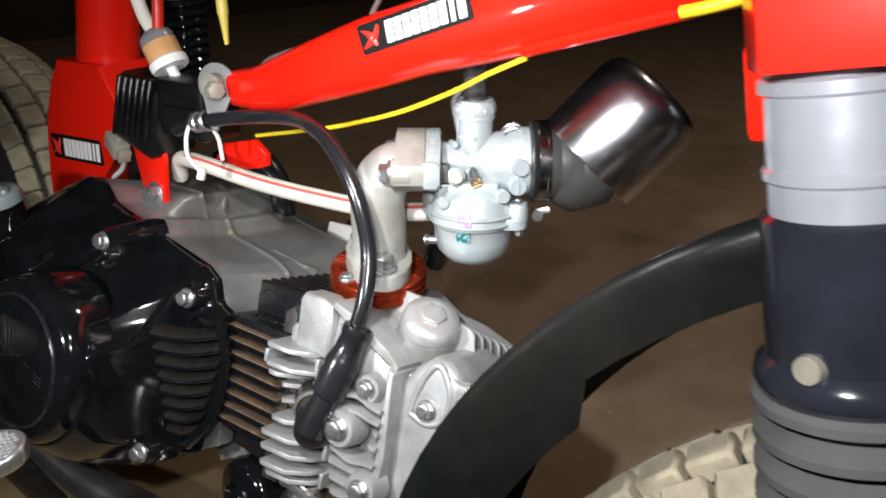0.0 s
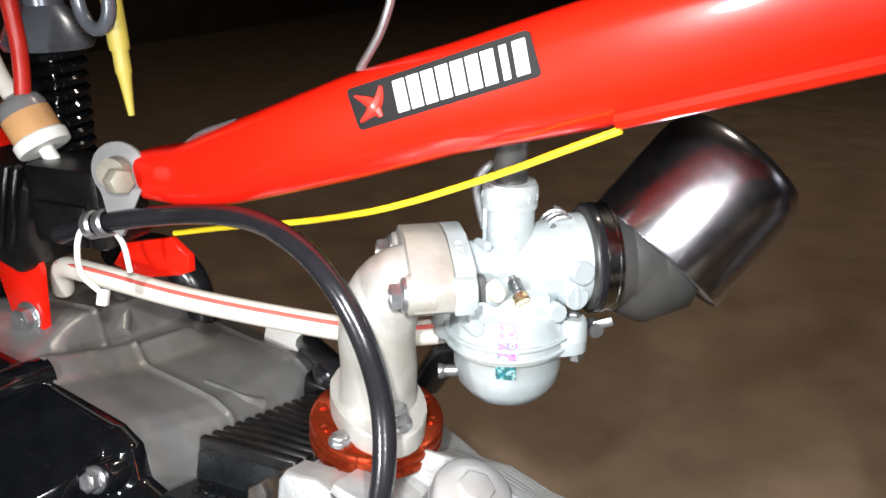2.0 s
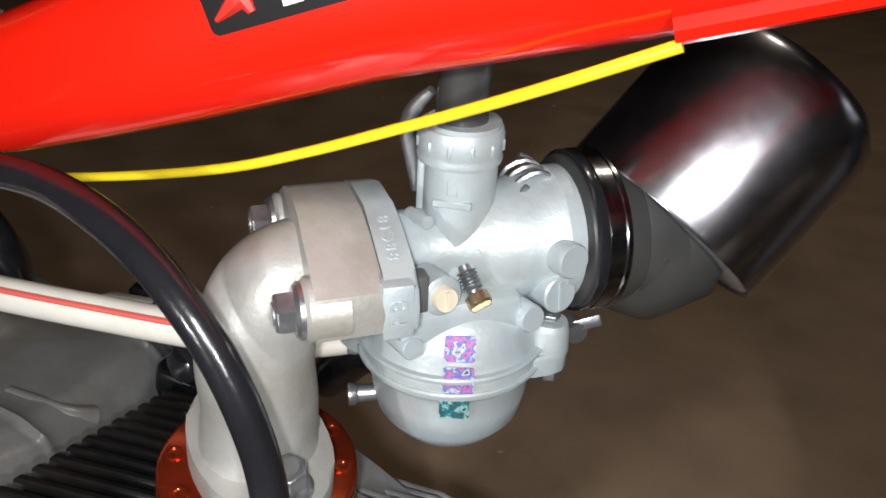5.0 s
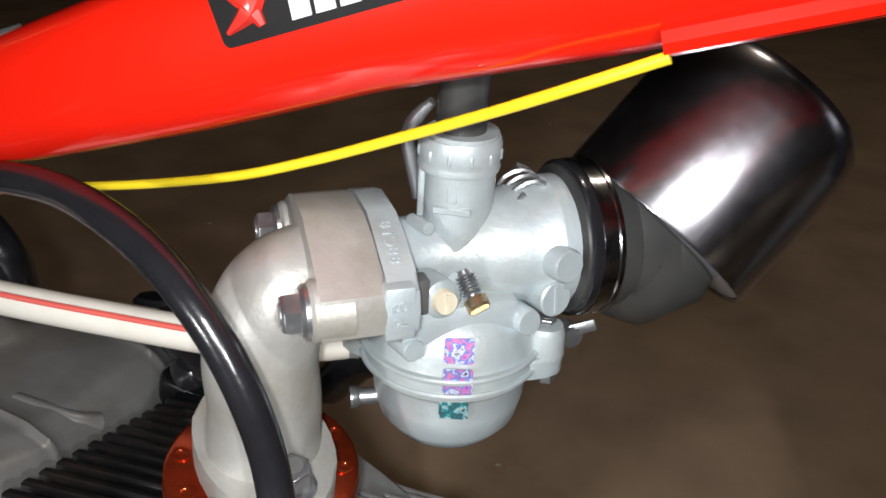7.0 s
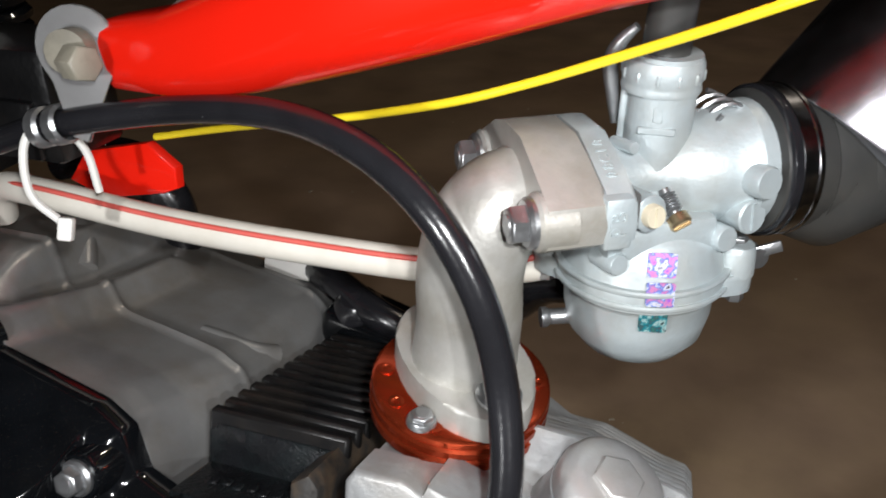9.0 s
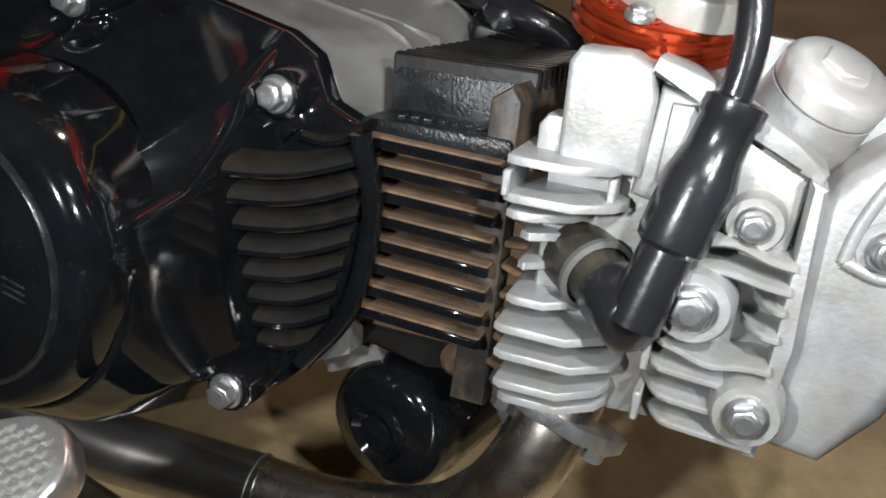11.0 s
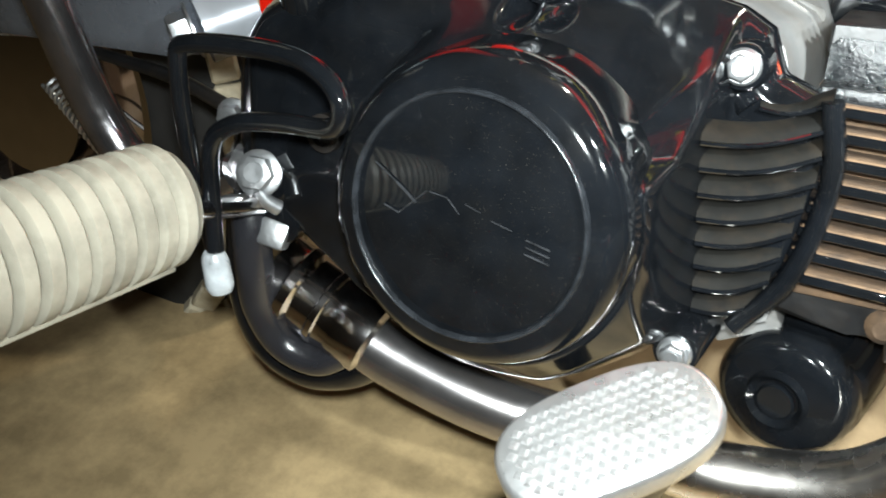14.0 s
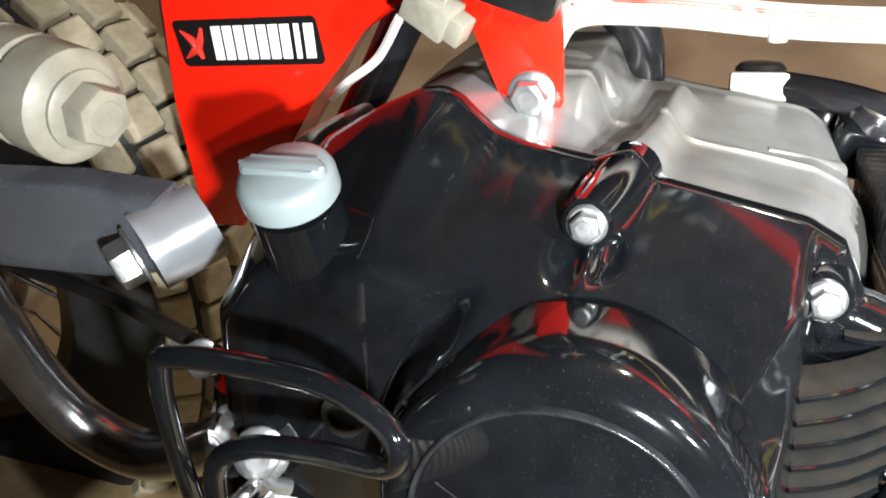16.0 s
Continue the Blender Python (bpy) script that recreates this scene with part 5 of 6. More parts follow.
tube(bm, [ya, ya.lerp(yb, 0.6), ya.lerp(yb, 0.62), ya.lerp(yb, 0.76), ya.lerp(yb, 0.78), yb], [0.0048, 0.0048, 0.0038, 0.0038, 0.0033, 0.0015], 16, 4)
part("yellow_tube_end", bm, YELLOW_DULL, bike, "hanging yellow plastic tube end")
bm = B()
pts = [(-0.226 + 0.009 * math.cos(a), -0.02, 0.499 + 0.013 * math.sin(a)) for a in np.linspace(0, 2 * math.pi, 24)]
tube(bm, pts, 0.0032, 10, 1, smooth=False, cap=False)
part("grey_ring", bm, GREY_PAINT, bike, "grey plastic guide ring")
bm = B()
tube(bm, [(-0.103, -0.005, 0.472), (-0.09, -0.008, 0.49), (-0.083, -0.01, 0.51), (-0.082, -0.01, 0.54)], 0.0018, 8)
part("bare_cable", bm, ZINC, bike, "thin bare steel cable")
bm = B()
tube(bm, [(-0.2, -0.004, 0.432), (-0.185, -0.008, 0.4405), (-0.165, -0.008, 0.4475)], 0.0012, 8)
part("bare_cable", bm, ZINC, bike, "thin bare steel cable")
bm = B()
tube(bm, [(-0.36, 0.09, 0.322), (-0.341, 0.095, 0.328), (-0.32, 0.1, 0.326), (-0.305, 0.1, 0.316), (-0.2955, 0.1, 0.302), (-0.2925, 0.1, 0.275)], [0.008, 0.0105, 0.0115, 0.0115, 0.0105, 0.01], 16)
part("wiring_loom", bm, BLACK_RUBBER, bike, "black wrapped wiring behind the engine")
bm = B()
lathe(bm, [(0, 0.013), (0.007, 0.012), (0.0115, 0.007), (0.0125, 0.0), (0.011, -0.014), (0, -0.016)], fr((-0.206, 0.118, 0.25), (0.2, -0.2, 1)), 24)
part("rubber_boot", bm, BLACK_RUBBER, bike, "black rubber boot behind the engine")
bm = B()
box(bm, (0, 0, 0), (0.05, 0.034, 0.03), pose(-0.179, 0.094, 0.251, 0, 12, -6), bevel=0.006, seg=3)
part("relay", bm, BLACK_GLOSS, bike, "gloss black moulded block behind the engine")
bm = B()
lathe(bm, [(0, 0.008), (0.009, 0.007), (0.0125, 0.003), (0.013, -0.012)], fr((-0.186, 0.09, 0.268), (0.1, -0.2, 1)), 24)
part("rubber_boot", bm, BLACK_RUBBER, bike, "black rubber boot behind the engine")
bm = B()
tube(bm, [(-0.226, 0.12, 0.268), (-0.2, 0.1, 0.272), (-0.175, 0.085, 0.27), (-0.155, 0.085, 0.26), (-0.148, 0.085, 0.24)], 0.008, 14)
part("wiring_loom", bm, BLACK_RUBBER, bike, "black wrapped wiring behind the engine")
bm = B()
tube(bm, [(-0.07, 0.035, 0.335), (-0.085, 0.045, 0.325), (-0.11, 0.07, 0.29)], 0.009, 14)
part("breather_hose", bm, BLACK_RUBBER, bike, "black ribbed breather hose")

# ---- exhaust ----
bm = B()
tube(bm, [(-0.104, -0.055, 0.196), (-0.1085, -0.075, 0.178), (-0.116, -0.087, 0.158), (-0.128, -0.092, 0.138), (-0.148, -0.095, 0.119), (-0.174, -0.096, 0.108), (-0.205, -0.098, 0.1035), (-0.234, -0.1, 0.106)], 0.0152, 28)
exhaust = part("exhaust_pipe", bm, STEEL, bike, "bare steel exhaust bend with heat tint")
bm = B()
tube(bm, [(-0.232, -0.1, 0.106), (-0.265, -0.104, 0.11), (-0.308, -0.112, 0.119), (-0.35, -0.115, 0.132), (-0.379, -0.116, 0.146), (-0.405, -0.116, 0.165)], 0.0157, 28)
part("pipe_run", bm, CHROME_DARK, exhaust, "dark chromed pipe run")
bm = B()
lathe(bm, [(0.0152, -0.0015), (0.0164, 0), (0.0152, 0.0015)], fr((-0.234, -0.1, 0.106), (-1, -0.07, 0.06)), 32)
part("weld_bead", bm, ZINC, exhaust)
bm = B()
d = Vector((-0.04, 0.0, 0.02)).normalized()
lathe(bm, [(0.0164, -0.03), (0.02, -0.028), (0.0205, -0.012), (0.0195, -0.0105), (0.0195, -0.0035), (0.0207, -0.0025), (0.0207, 0.0005), (0.0195, 0.0015), (0.0195, 0.012), (0.022, 0.014), (0.0222, 0.019), (0.021, 0.0205), (0.021, 0.03), (0, 0.03)], fr((-0.393, -0.116, 0.156), d), 36)
part("joint_sleeve", bm, CHROME, exhaust, "dark chromed joint sleeve")
bm = B()
em = fr((-0.109, -0.076, 0.177), (-0.3, -0.5, -0.8), (0.83, -0.1, -0.42))
prism(bm, [(0.028, 0.0), (0.024, 0.008), (0.01, 0.017), (-0.01, 0.017), (-0.024, 0.008), (-0.028, 0.0), (-0.024, -0.008), (-0.01, -0.017), (0.01, -0.017), (0.024, -0.008)], -0.004, 0.002, em, bevel=0.001)
part("exhaust_flange", bm, ZINC, exhaust)
for s in (-0.019, 0.019):
    bolt(exhaust, em @ Matrix.Translation((s, 0, 0.002)), 0.006, 0.006)

# ---- starter motor ----
bm = B()
lathe(bm, [(0, 0.003), (0.0075, 0.003), (0.0085, 0.001), (0.0135, 0.0), (0.0235, 0.0), (0.0272, -0.002), (0.03, -0.007), (0.0307, -0.014), (0.0307, -0.018), (0.0314, -0.019), (0.0314, -0.095)], fr(eng(-0.185, 0.0145, -0.1365), (-0.24, -0.955, 0.17)), 44)
starter = part("starter_motor", bm, BLACK_GLOSS, bike, "round gloss black starter motor")
bm = B()
lathe(bm, [(0.0095, 0.0), (0.0125, 0.003), (0.0125, 0.0015), (0.014, -0.001)], fr(eng(-0.1853, 0.0135, -0.1363), (-0.24, -0.955, 0.17)), 32)
part("end_ring", bm, BLACK_GLOSS, starter)
bm = B()
prism(bm, [(-0.2, -0.11), (-0.14, -0.1), (-0.13, -0.115), (-0.145, -0.122), (-0.19, -0.12)], -0.1, -0.06, SIDE, bevel=0.003)
part("starter_flange", bm, BLACK_SATIN, starter)
bolt(starter, fr(eng(-0.132, 0.026, -0.115), OUT), 0.0055, 0.004)
bm = B()
box(bm, (0, 0, 0), (0.03, 0.012, 0.016), fr(eng(-0.205, 0.03, -0.108), OUT, (1, 0, 0.55)), bevel=0.002)
part("case_lug", bm, ALU_CASE, crankcase)

# ---- brake pedal ----
pm = fr((-0.2158, -0.2258, 0.2522), (-0.02, -0.3, 0.95), (0.74, 0.68, 0.1))
bm = B()
rings = []
for size, h in ((0.93, -0.0098), (0.985, -0.009), (1.0, -0.0072), (1.0, -0.0028), (0.985, -0.0011), (0.955, -0.0002), (0.93, 0.0)):
    ring = []
    for k in range(56):
        t = 2 * math.pi * k / 56
        ring.append(bm.verts.new(pm @ Vector(((0.0298 * size) * math.copysign(abs(math.cos(t)) ** 0.75, math.cos(t)), (0.0158 * size) * math.copysign(abs(math.sin(t)) ** 0.8, math.sin(t)), h))))
    rings.append(ring)
for a, b in zip(rings, rings[1:]):
    for k in range(56):
        bm.faces.new((a[k], a[(k + 1) % 56], b[(k + 1) % 56], b[k]))
bm.faces.new(rings[0][::-1])
bm.faces.new(rings[-1])
pad = part("brake_pedal", bm, PEDAL, bike, "chromed brake pedal with a chequered pad")
stud_mesh = None
for i in range(-9, 10):
    for j in range(-6, 7):
        x, y = 0.0033 * i + (0.00165 if j % 2 else 0), 0.0027 * j
        if (abs(x) / 0.0272) ** 2.4 + (abs(y) / 0.0138) ** 2.4 < 0.92:
            if stud_mesh is None:
                bm = B()
                r = 0.0017
                prism(bm, [(r, 0), (0, r * 0.8), (-r, 0), (0, -r * 0.8)], 0, 0.0009, Matrix.Identity(4), taper=0.55)
                ob = part("grip_stud", bm, PEDAL, pad)
                stud_mesh = ob.data
                ob.matrix_basis = pm @ Matrix.Translation((x, y, 0))
            else:
                share("grip_stud", stud_mesh, pad, pm @ Matrix.Translation((x, y, 0)))
bm = B()
tube(bm, [(-0.205, -0.212, 0.246), (-0.215, -0.19, 0.2), (-0.235, -0.15, 0.12), (-0.25, -0.12, 0.075)], 0.0055, 14, 6, flat=2.3)
part("pedal_arm", bm, PEDAL_STEEL, pad, "dark flat steel pedal arm")

# ---- foot peg, kick lever, guard ----
bm = B()
pa, pb = Vector((-0.4, -0.185, 0.2545)), Vector((-0.404, -0.308, 0.286))
prof, L = [(0, 0), (0.018, 0)], (pb - pa).length
for k in range(13):
    s = 0.004 + (L - 0.008) * k / 13
    e = (L - 0.008) / 13
    prof += [(0.0196, s), (0.0207, s + e * 0.12), (0.0207, s + e * 0.66), (0.0196, s + e * 0.74), (0.0158, s + e * 0.8), (0.0158, s + e * 0.95)]
prof += [(0.0205, L - 0.004), (0.019, L), (0, L)]
lathe(bm, prof, fr(pa, pb - pa, (1, 0, 0)), 32, 1.0, 1.15)
peg = part("foot_peg", bm, CREAM, bike, "cream ribbed rubber foot peg")
bm = B()
m = fr(pa.lerp(pb, 0.5), pb - pa, (1, 0, 0))
box(bm, (0, -0.0215, -0.008), (0.016, 0.006, L * 0.8), m @ Matrix.Identity(4), bevel=0.002)
part("peg_keel", bm, CREAM, peg)
bm = B()
tube(bm, [(-0.4, -0.178, 0.247), (-0.408, -0.12, 0.216)], 0.005, 14, 2)
part("peg_axle", bm, CHROME, peg)
bm = B()
tube(bm, [(-0.424, -0.149, 0.2), (-0.421, -0.15, 0.25), (-0.415, -0.149, 0.293), (-0.405, -0.149, 0.303), (-0.36, -0.153, 0.306), (-0.338, -0.159, 0.303), (-0.3295, -0.163, 0.295), (-0.336, -0.162, 0.285), (-0.36, -0.159, 0.282), (-0.384, -0.158, 0.277), (-0.397, -0.16, 0.266), (-0.4, -0.165, 0.238), (-0.4, -0.171, 0.214)], 0.0037, 14)
part("guard_loop", bm, BLACK_GLOSS, bike, "bent black rod loop beside the engine")
bm = B()
tube(bm, [(-0.4, -0.17, 0.2225), (-0.3998, -0.1708, 0.219), (-0.3985, -0.173, 0.2085), (-0.398, -0.1738, 0.205)], [0.0042, 0.0056, 0.006, 0.0046], 16, 3)
part("rod_tip", bm, PALE_TIP, bike, "bright rod tip")
bm = B()
tube(bm, [(-0.523, -0.122, 0.39), (-0.52, -0.122, 0.34), (-0.516, -0.121, 0.29), (-0.511, -0.12, 0.25), (-0.498, -0.12, 0.222), (-0.475, -0.12, 0.209), (-0.45, -0.119, 0.214), (-0.428, -0.117, 0.226)], 0.0105, 20)
kick = part("kick_lever", bm, SATIN_STEEL, bike, "curved chromed kick lever")
bm = B()
lathe(bm, [(0, -0.02), (0.015, -0.02), (0.016, 0.0), (0.014, 0.004), (0, 0.004)], fr((-0.424, -0.108, 0.228), (0, -1, 0.25)), 28)
part("kick_hub", bm, ZINC, kick)
bolt(kick, fr((-0.424, -0.112, 0.229), (0, -1, 0.25)), 0.011, 0.008)
bm = B()
tube(bm, [(-0.428, -0.1, 0.24), (-0.436, -0.11, 0.2), (-0.441, -0.118, 0.155), (-0.434, -0.12, 0.124), (-0.412, -0.12, 0.112), (-0.386, -0.118, 0.118), (-0.366, -0.114, 0.132)], 0.0105, 18)
part("stand_arm", bm, BLACK_GLOSS, bike, "curved gloss black steel arm")
bm = B()
tube(bm, [(-0.418, -0.126, 0.222), (-0.4155, -0.132, 0.205), (-0.416, -0.135, 0.186), (-0.417, -0.136, 0.163), (-0.4095, -0.135, 0.142), (-0.392, -0.132, 0.1345), (-0.374, -0.126, 0.143)], [0.0085, 0.0092, 0.0092, 0.0088, 0.0085, 0.0085, 0.008], 20)
part("drain_hose", bm, BLACK_RUBBER, bike, "soft black rubber drain hose beside the exhaust joint")
bm = B()
prism(bm, rounded(0.024, 0.05, 0.008), -0.003, 0.003, fr((-0.405, -0.122, 0.225), (0.3, -1, 0.35), (1, 0.3, 0)), bevel=0.001)
bracket = part("peg_bracket", bm, BLACK_GLOSS, bike, "black steel foot peg bracket")
bolt(bracket, fr((-0.404, -0.13, 0.237), (0.3, -0.75, 0.5)), 0.0105, 0.007, label="large bright peg bolt")
bm = B()
tube(bm, [(-0.402, -0.135, 0.232), (-0.3995, -0.134, 0.226), (-0.3965, -0.131, 0.2215)], [0.0028, 0.0032, 0.0036], 12, 3)
part("split_pin", bm, ZINC, bracket, "bright split pin")
bm = B()
box(bm, (0, 0, 0), (0.014, 0.013, 0.011), fr((-0.404, -0.129, 0.205), (0.35, -0.75, 0.55), (0.9, 0.25, -0.35)), bevel=0.002)
part("clamp_lug", bm, ZINC, bracket, "bright clamp lug")

# ---- swing arm ----
bm = B()
prism(bm, [(-0.478, 0.293), (-0.52, 0.297), (-0.8, 0.29), (-0.8, 0.245), (-0.52, 0.247), (-0.478, 0.255)], 0.04, 0.058, fr((0, 0, 0), (0, -1, 0)), bevel=0.005)
swing = part("swing_arm", bm, GREY_PAINT, bike, "grey painted box-section swing arm")
bm = B()
tube(bm, [(-0.468, -0.04, 0.274), (-0.486, -0.063, 0.2705)], 0.0185, 36, 2)
part("pivot_sleeve", bm, FORK, swing, "silver pivot sleeve")
bolt(swing, fr((-0.488, -0.0655, 0.2702), (-0.65, -0.75, -0.15)), 0.0145, 0.011, label="large zinc pivot nut")
bm = B()
tube(bm, [(-0.6, -0.04, 0.235), (-0.52, -0.06, 0.238), (-0.46, -0.08, 0.236)], 0.004, 10)
rod = part("brake_rod", bm, BLACK_SATIN, bike, "thin black linkage rod with bolt")
bolt(rod, fr((-0.452, -0.088, 0.238), (0.3, -1, 0.2)), 0.009, 0.007)

# pillion peg
bm = B()
pa, pb = Vector((-0.424, -0.128, 0.374)), Vector((-0.57, -0.088, 0.392))
L = (pb - pa).length
prof = [(0, 0), (0.0125, 0), (0.0165, 0.003)]
for k in range(10):
    s, e = 0.006 + 0.014 * k, 0.014
    prof += [(0.0168, s), (0.0168, s + e * 0.72), (0.0154, s + e * 0.8), (0.0154, s + e * 0.95)]
prof += [(0, L)]
lathe(bm, prof, fr(pa, pb - pa), 32)
pil = part("pillion_peg", bm, CREAM, bike, "cream ribbed rubber pillion peg")
bolt(pil, fr(pa, pa - pb), 0.0118, 0.009, mat=CREAM, label="whitish painted bolt")


# ---- wheels ----
def wheel(name, c, r, width, label, yaw=0.0, lean=0.0, inner=0.66, hub=0.03):
    """A knobbly tyre with its rim and spokes, its axle across the machine."""
    m = fr(c, pose(0, 0, 0, 0, 0, yaw) @ Vector((0, -math.cos(radians(lean)), math.sin(radians(lean)))), pose(0, 0, 0, 0, 0, yaw) @ Vector((1, 0, 0)))
    bm = B()
    hw = width / 2
    lathe(bm, [(r * inner, -hw * 0.55), (r * (inner + 0.06), -hw * 0.9), (r * 0.82, -hw), (r * 0.9, -hw * 0.85), (r * 0.94, -hw * 0.5), (r * 0.955, 0), (r * 0.94, hw * 0.5), (r * 0.9, hw * 0.85), (r * 0.82, hw), (r * (inner + 0.06), hw * 0.9), (r * inner, hw * 0.55)], m, 80)
    ty = part("tyre", bm, TYRE, bike, label)
    data = {}
    n = 58
    for i in range(n):
        for lane, (h, rr, tilt, wd) in enumerate(((-hw * 0.92, r * 0.88, -52, 0.2), (-hw * 0.52, r * 0.94, -20, 0.23), (0.0, r * 0.962, 0, 0.25), (hw * 0.52, r * 0.94, 20, 0.23), (hw * 0.92, r * 0.88, 52, 0.2))):
            a = 360 / n * (i + (0.5 if lane in (1, 3) else 0))
            q = m @ pose(0, 0, 0, 0, 0, a) @ pose(rr, 0, h, 0, -tilt, 0)
            if lane not in data:
                bm = B()
                box(bm, (0, 0, 0), (0.014, 2 * math.pi * r / n * 0.84, wd * width), None, bevel=0.002, seg=1)
                ob = part("tread_block", bm, KNOB, ty)
                data[lane] = ob.data
                ob.matrix_basis = q
            else:
                share("tread_block", data[lane], ty, q)
    bm = B()
    lathe(bm, [(r * (inner + 0.02), -hw * 0.6), (r * (inner - 0.04), -hw * 0.55), (r * (inner - 0.06), 0), (r * (inner - 0.04), hw * 0.55), (r * (inner + 0.02), hw * 0.6)], m, 64)
    lathe(bm, [(0, -hw * 0.9), (hub, -hw * 0.9), (hub * 1.15, 0), (hub, hw * 0.9), (0, hw * 0.9)], m, 28)
    for k in range(18):
        a = 2 * math.pi * k / 18
        s = 1 if k % 2 else -1
        tube(bm, [m @ Vector((hub * math.cos(a + 0.5 * s), hub * math.sin(a + 0.5 * s), s * hw * 0.6)), m @ Vector((r * (inner - 0.03) * math.cos(a), r * (inner - 0.03) * math.sin(a), 0))], 0.0018, 6, 1)
    part("rim", bm, CHROME, ty, "chromed spoked rim")
    return ty


wheel("front", (0.269, -0.06, 0.12), 0.24, 0.075, "knobbly front tyre caked with sandy dust", yaw=12)
wheel("rear", (-0.8, 0.07, 0.145), 0.265, 0.1, "knobbly rear tyre caked with sandy dust", lean=10, inner=0.5, hub=0.07)

# front mudguard
bm = B()
rings = []
GM = pose(0.269, -0.06, 0.18, 0, 0, 12)
for k in range(36):
    a = radians(186 - 136 * k / 35)
    r0, hw = 0.281, 0.034
    skirt = 0.027 + 0.014 * max(0.0, min(1.0, 13.0 - k))
    outer = [(-1.04, skirt), (-1.02, 0.012), (-1.0, 0.005), (-0.95, 0.0015), (-0.88, 0.0), (-0.7, 0.0012), (-0.5, 0.0045), (0, 0.016), (0.6, 0.032), (1, 0.047)]
    sec = [(q * hw, r0 - d) for q, d in outer] + [(q * hw * 0.93, r0 - d - (0.0 if q < -1.03 else 0.003)) for q, d in outer[::-1]]
    rings.append([bm.verts.new(GM @ Vector((r * math.cos(a), y, r * math.sin(a)))) for y, r in sec])
for a, b in zip(rings, rings[1:]):
    for k in range(len(a)):
        bm.faces.new((a[k], a[(k + 1) % len(a)], b[(k + 1) % len(a)], b[k]))
bm.faces.new(rings[0])
bm.faces.new(rings[-1][::-1])
part("front_mudguard", bm, GUARD, bike, "dark plastic front mudguard")

# fork
for fa, fb in ((Vector((0.169, -0.135, 0.51)), Vector((0.246, -0.155, 0.12))), (Vector((0.14, 0.1, 0.5)), Vector((0.232, 0.05, 0.12)))):
    d = (fb - fa).normalized()
    bm = B()
    tube(bm, [fa - 0.15 * d, fa + 0.12 * d], 0.0235, 32, 2)
    leg = part("fork_leg", bm, FORK, bike, "chromed fork tube with a rubber gaiter")
    bm = B()
    lathe(bm, [(0.0236, 0.024), (0.0252, 0.025), (0.0252, 0.0285), (0.0236, 0.0295), (0.0236, 0.05), (0.0248, 0.051), (0.0248, 0.0535), (0.0236, 0.0545)], fr(fa, d), 36)
    part("top_collar", bm, FORK, leg, "bright chrome rings")
    bm = B()
    lathe(bm, [(0.0236, 0.064), (0.0258, 0.0655), (0.026, 0.068), (0.026, 0.108), (0.029, 0.111), (0.0302, 0.115), (0.029, 0.119), (0.026, 0.121)], fr(fa, d), 40)
    part("fork_collar", bm, FORK_BLACK, leg, "gloss black collar")
    bm = B()
    lathe(bm, [(0.0, 0.002), (0.0042, 0.0015), (0.005, -0.004)], fr(fa + 0.106 * d + Vector((-0.008, -0.0262, 0)), (-0.3, -0.95, 0.1)), 16)
    part("drain_plug", bm, CREAM, leg)
    bm = B()
    prof = []
    for k in range(19):
        s = 0.117 + 0.0115 * k
        prof += [(0.024, s), (0.031, s + 0.004), (0.031, s + 0.007), (0.024, s + 0.011)]
    lathe(bm, prof, fr(fa, d), 36)
    part("gaiter", bm, GREY_RUBBER, leg, "grey ribbed rubber gaiter")
ym = fr((0.145, 0, 0.485), (-0.19, 0, 0.98), (1, 0, 0.19))
bm = B()
prism(bm, [(0.004, -0.15), (0.012, -0.168), (0.05, -0.17), (0.06, -0.15), (0.06, 0.14), (0.05, 0.15), (0.03, 0.15), (0.025, 0.1), (0.008, -0.06), (0.004, -0.1)], 0.0, 0.05, ym, bevel=0.004)
lathe(bm, [(0, -0.06), (0.033, -0.06), (0.033, 0.12), (0, 0.12)], fr((0.215, 0, 0.55), (-0.25, 0, 0.97)), 32)
for y in (-0.1, 0.1):
    box(bm, (0.005, y * 1.3, -0.009), (0.011, 0.02, 0.03), ym, bevel=0.003)
part("steering_yoke", bm, RED, bike, "red steering head and lower yoke")

# dark hose and a case lug between the frame plate and the cover
bm = B()
tube(bm, [(-0.372, 0.03, 0.365), (-0.392, 0.034, 0.335), (-0.41, 0.04, 0.308), (-0.43, 0.045, 0.28)], 0.0095, 14)
part("vent_hose", bm, BLACK_RUBBER, bike, "black rubber hose behind the frame plate")
bm = B()
tube(bm, [(-0.385, 0.015, 0.345), (-0.4, 0.02, 0.325), (-0.418, 0.022, 0.312), (-0.432, 0.03, 0.3)], 0.0022, 8)
part("wire", bm, WHITE_PLASTIC, bike)
bm = B()
box(bm, (0, 0, 0), (0.03, 0.03, 0.02), fr(eng(-0.405, 0.02, 0.042), W_UP + Vector((-0.5, 0, 0))), bevel=0.004, seg=3)
part("case_lug", bm, ALU_CASE, crankcase)

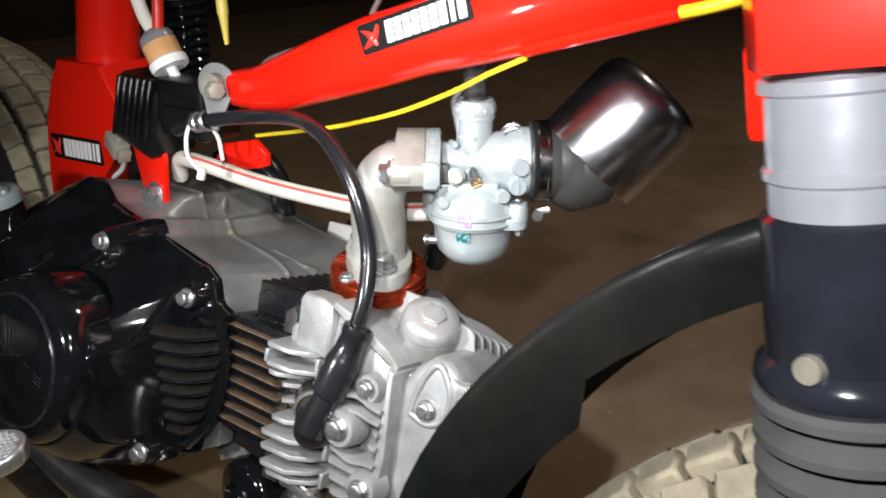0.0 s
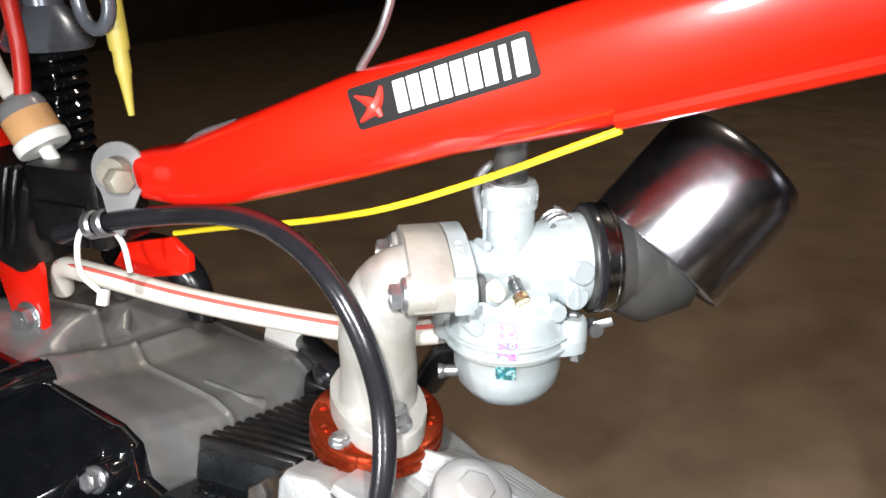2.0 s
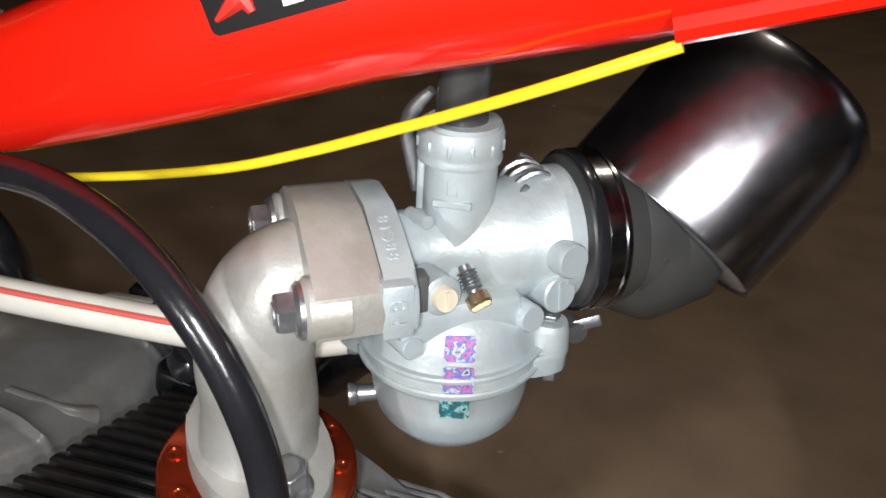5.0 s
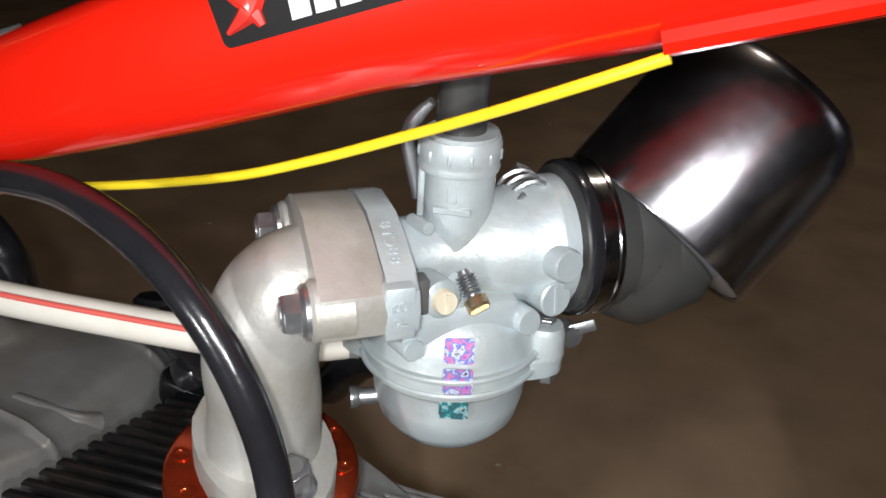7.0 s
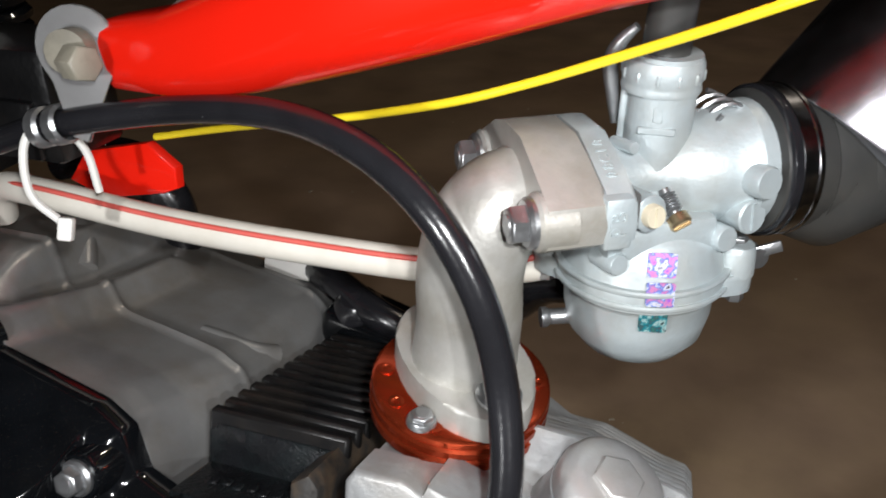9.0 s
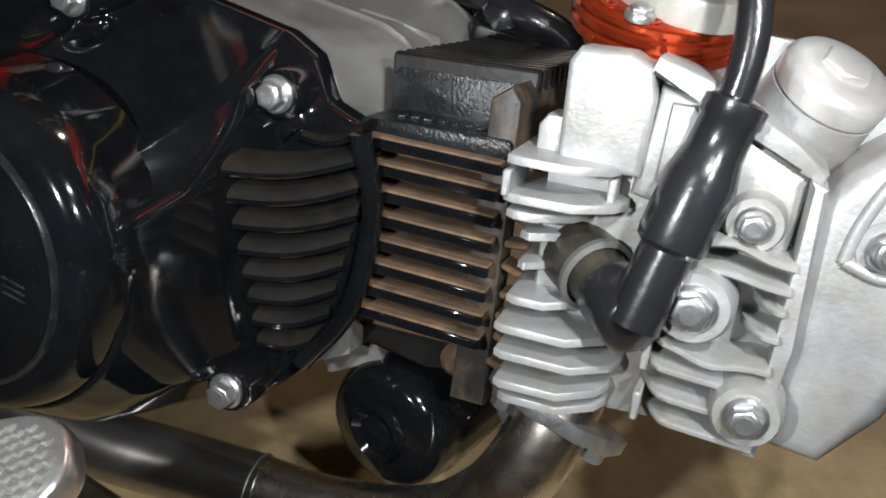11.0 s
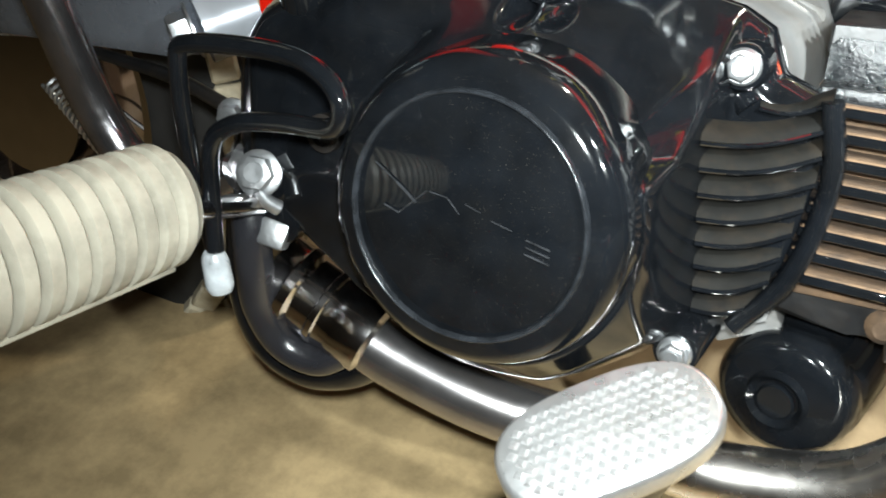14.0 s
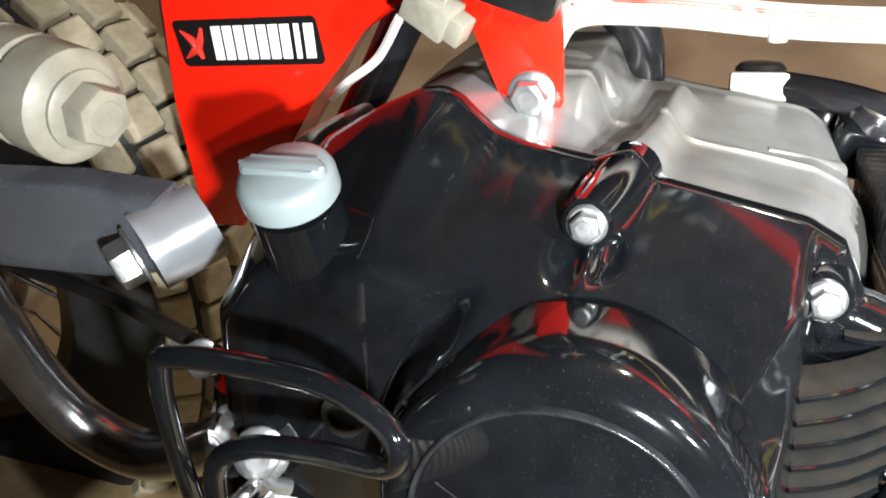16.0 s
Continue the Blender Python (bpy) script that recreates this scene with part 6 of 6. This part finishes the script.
# connectors and clips behind the engine
def plug(m, size, mat, label):
    """A moulded connector with a stepped end and a locking tongue."""
    bm = B()
    box(bm, (0, 0, 0), size, m, bevel=0.0012)
    box(bm, (size[0] * 0.62, 0, 0), (size[0] * 0.4, size[1] * 0.75, size[2] * 0.75), m, bevel=0.001)
    box(bm, (0, 0, size[2] * 0.55), (size[0] * 0.5, size[1] * 0.35, size[2] * 0.2), m, bevel=0.0005, seg=1)
    return part("connector", bm, mat, bike, label)


plug(pose(-0.362, -0.008, 0.357, 0, 30, -15), (0.02, 0.013, 0.014), CREAM, "cream plastic wire connector")
for k, (y, z) in enumerate(((-0.002, 0.0), (0.006, 0.004), (0.012, -0.003))):
    bm = B()
    tube(bm, [(-0.35, 0.03 + y, 0.378 + z), (-0.335, 0.028 + y, 0.366 + z), (-0.322, 0.03 + y, 0.36), (-0.31, 0.045 + y, 0.375 + z)], 0.0016, 8)
    part("wire", bm, (BLACK_RUBBER, BRASS, WHITE_PLASTIC)[k], bike)

# printed label and spring behind the kick lever
lm = fr((-0.69, -0.03, 0.25), (0.1, -1, 0.2), (1, 0, 0.03))
bm = B()
prism(bm, rounded(0.075, 0.032, 0.004), 0, 0.0008, lm)
sign = part("printed_label", bm, WHITE_PLASTIC, bike, "white label with blue bars and a red stripe")
for k in range(4):
    bm = B()
    prism(bm, [(-0.03 + 0.015 * k, 0.0), (-0.019 + 0.015 * k, 0.0), (-0.017 + 0.015 * k, 0.009), (-0.028 + 0.015 * k, 0.009)], 0.0006, 0.0012, lm)
    part("blue_bar", bm, LABEL_BLUE, sign)
bm = B()
prism(bm, [(-0.03, -0.009), (0.03, -0.009), (0.03, -0.006), (-0.03, -0.006)], 0.0006, 0.0012, lm)
part("red_stripe", bm, DECAL_RED, sign)
bm = B()
s0, s1 = Vector((-0.64, -0.05, 0.215)), Vector((-0.565, -0.07, 0.165))
ax = (s1 - s0).normalized()
e1 = ax.cross(Vector((0, 0, 1))).normalized()
e2 = ax.cross(e1)
tube(bm, [s0.lerp(s1, k / 160) + 0.006 * (math.cos(0.8 * k) * e1 + math.sin(0.8 * k) * e2) for k in range(161)], 0.0013, 6, 1, smooth=False)
part("return_spring", bm, ZINC, bike, "silver coil return spring")
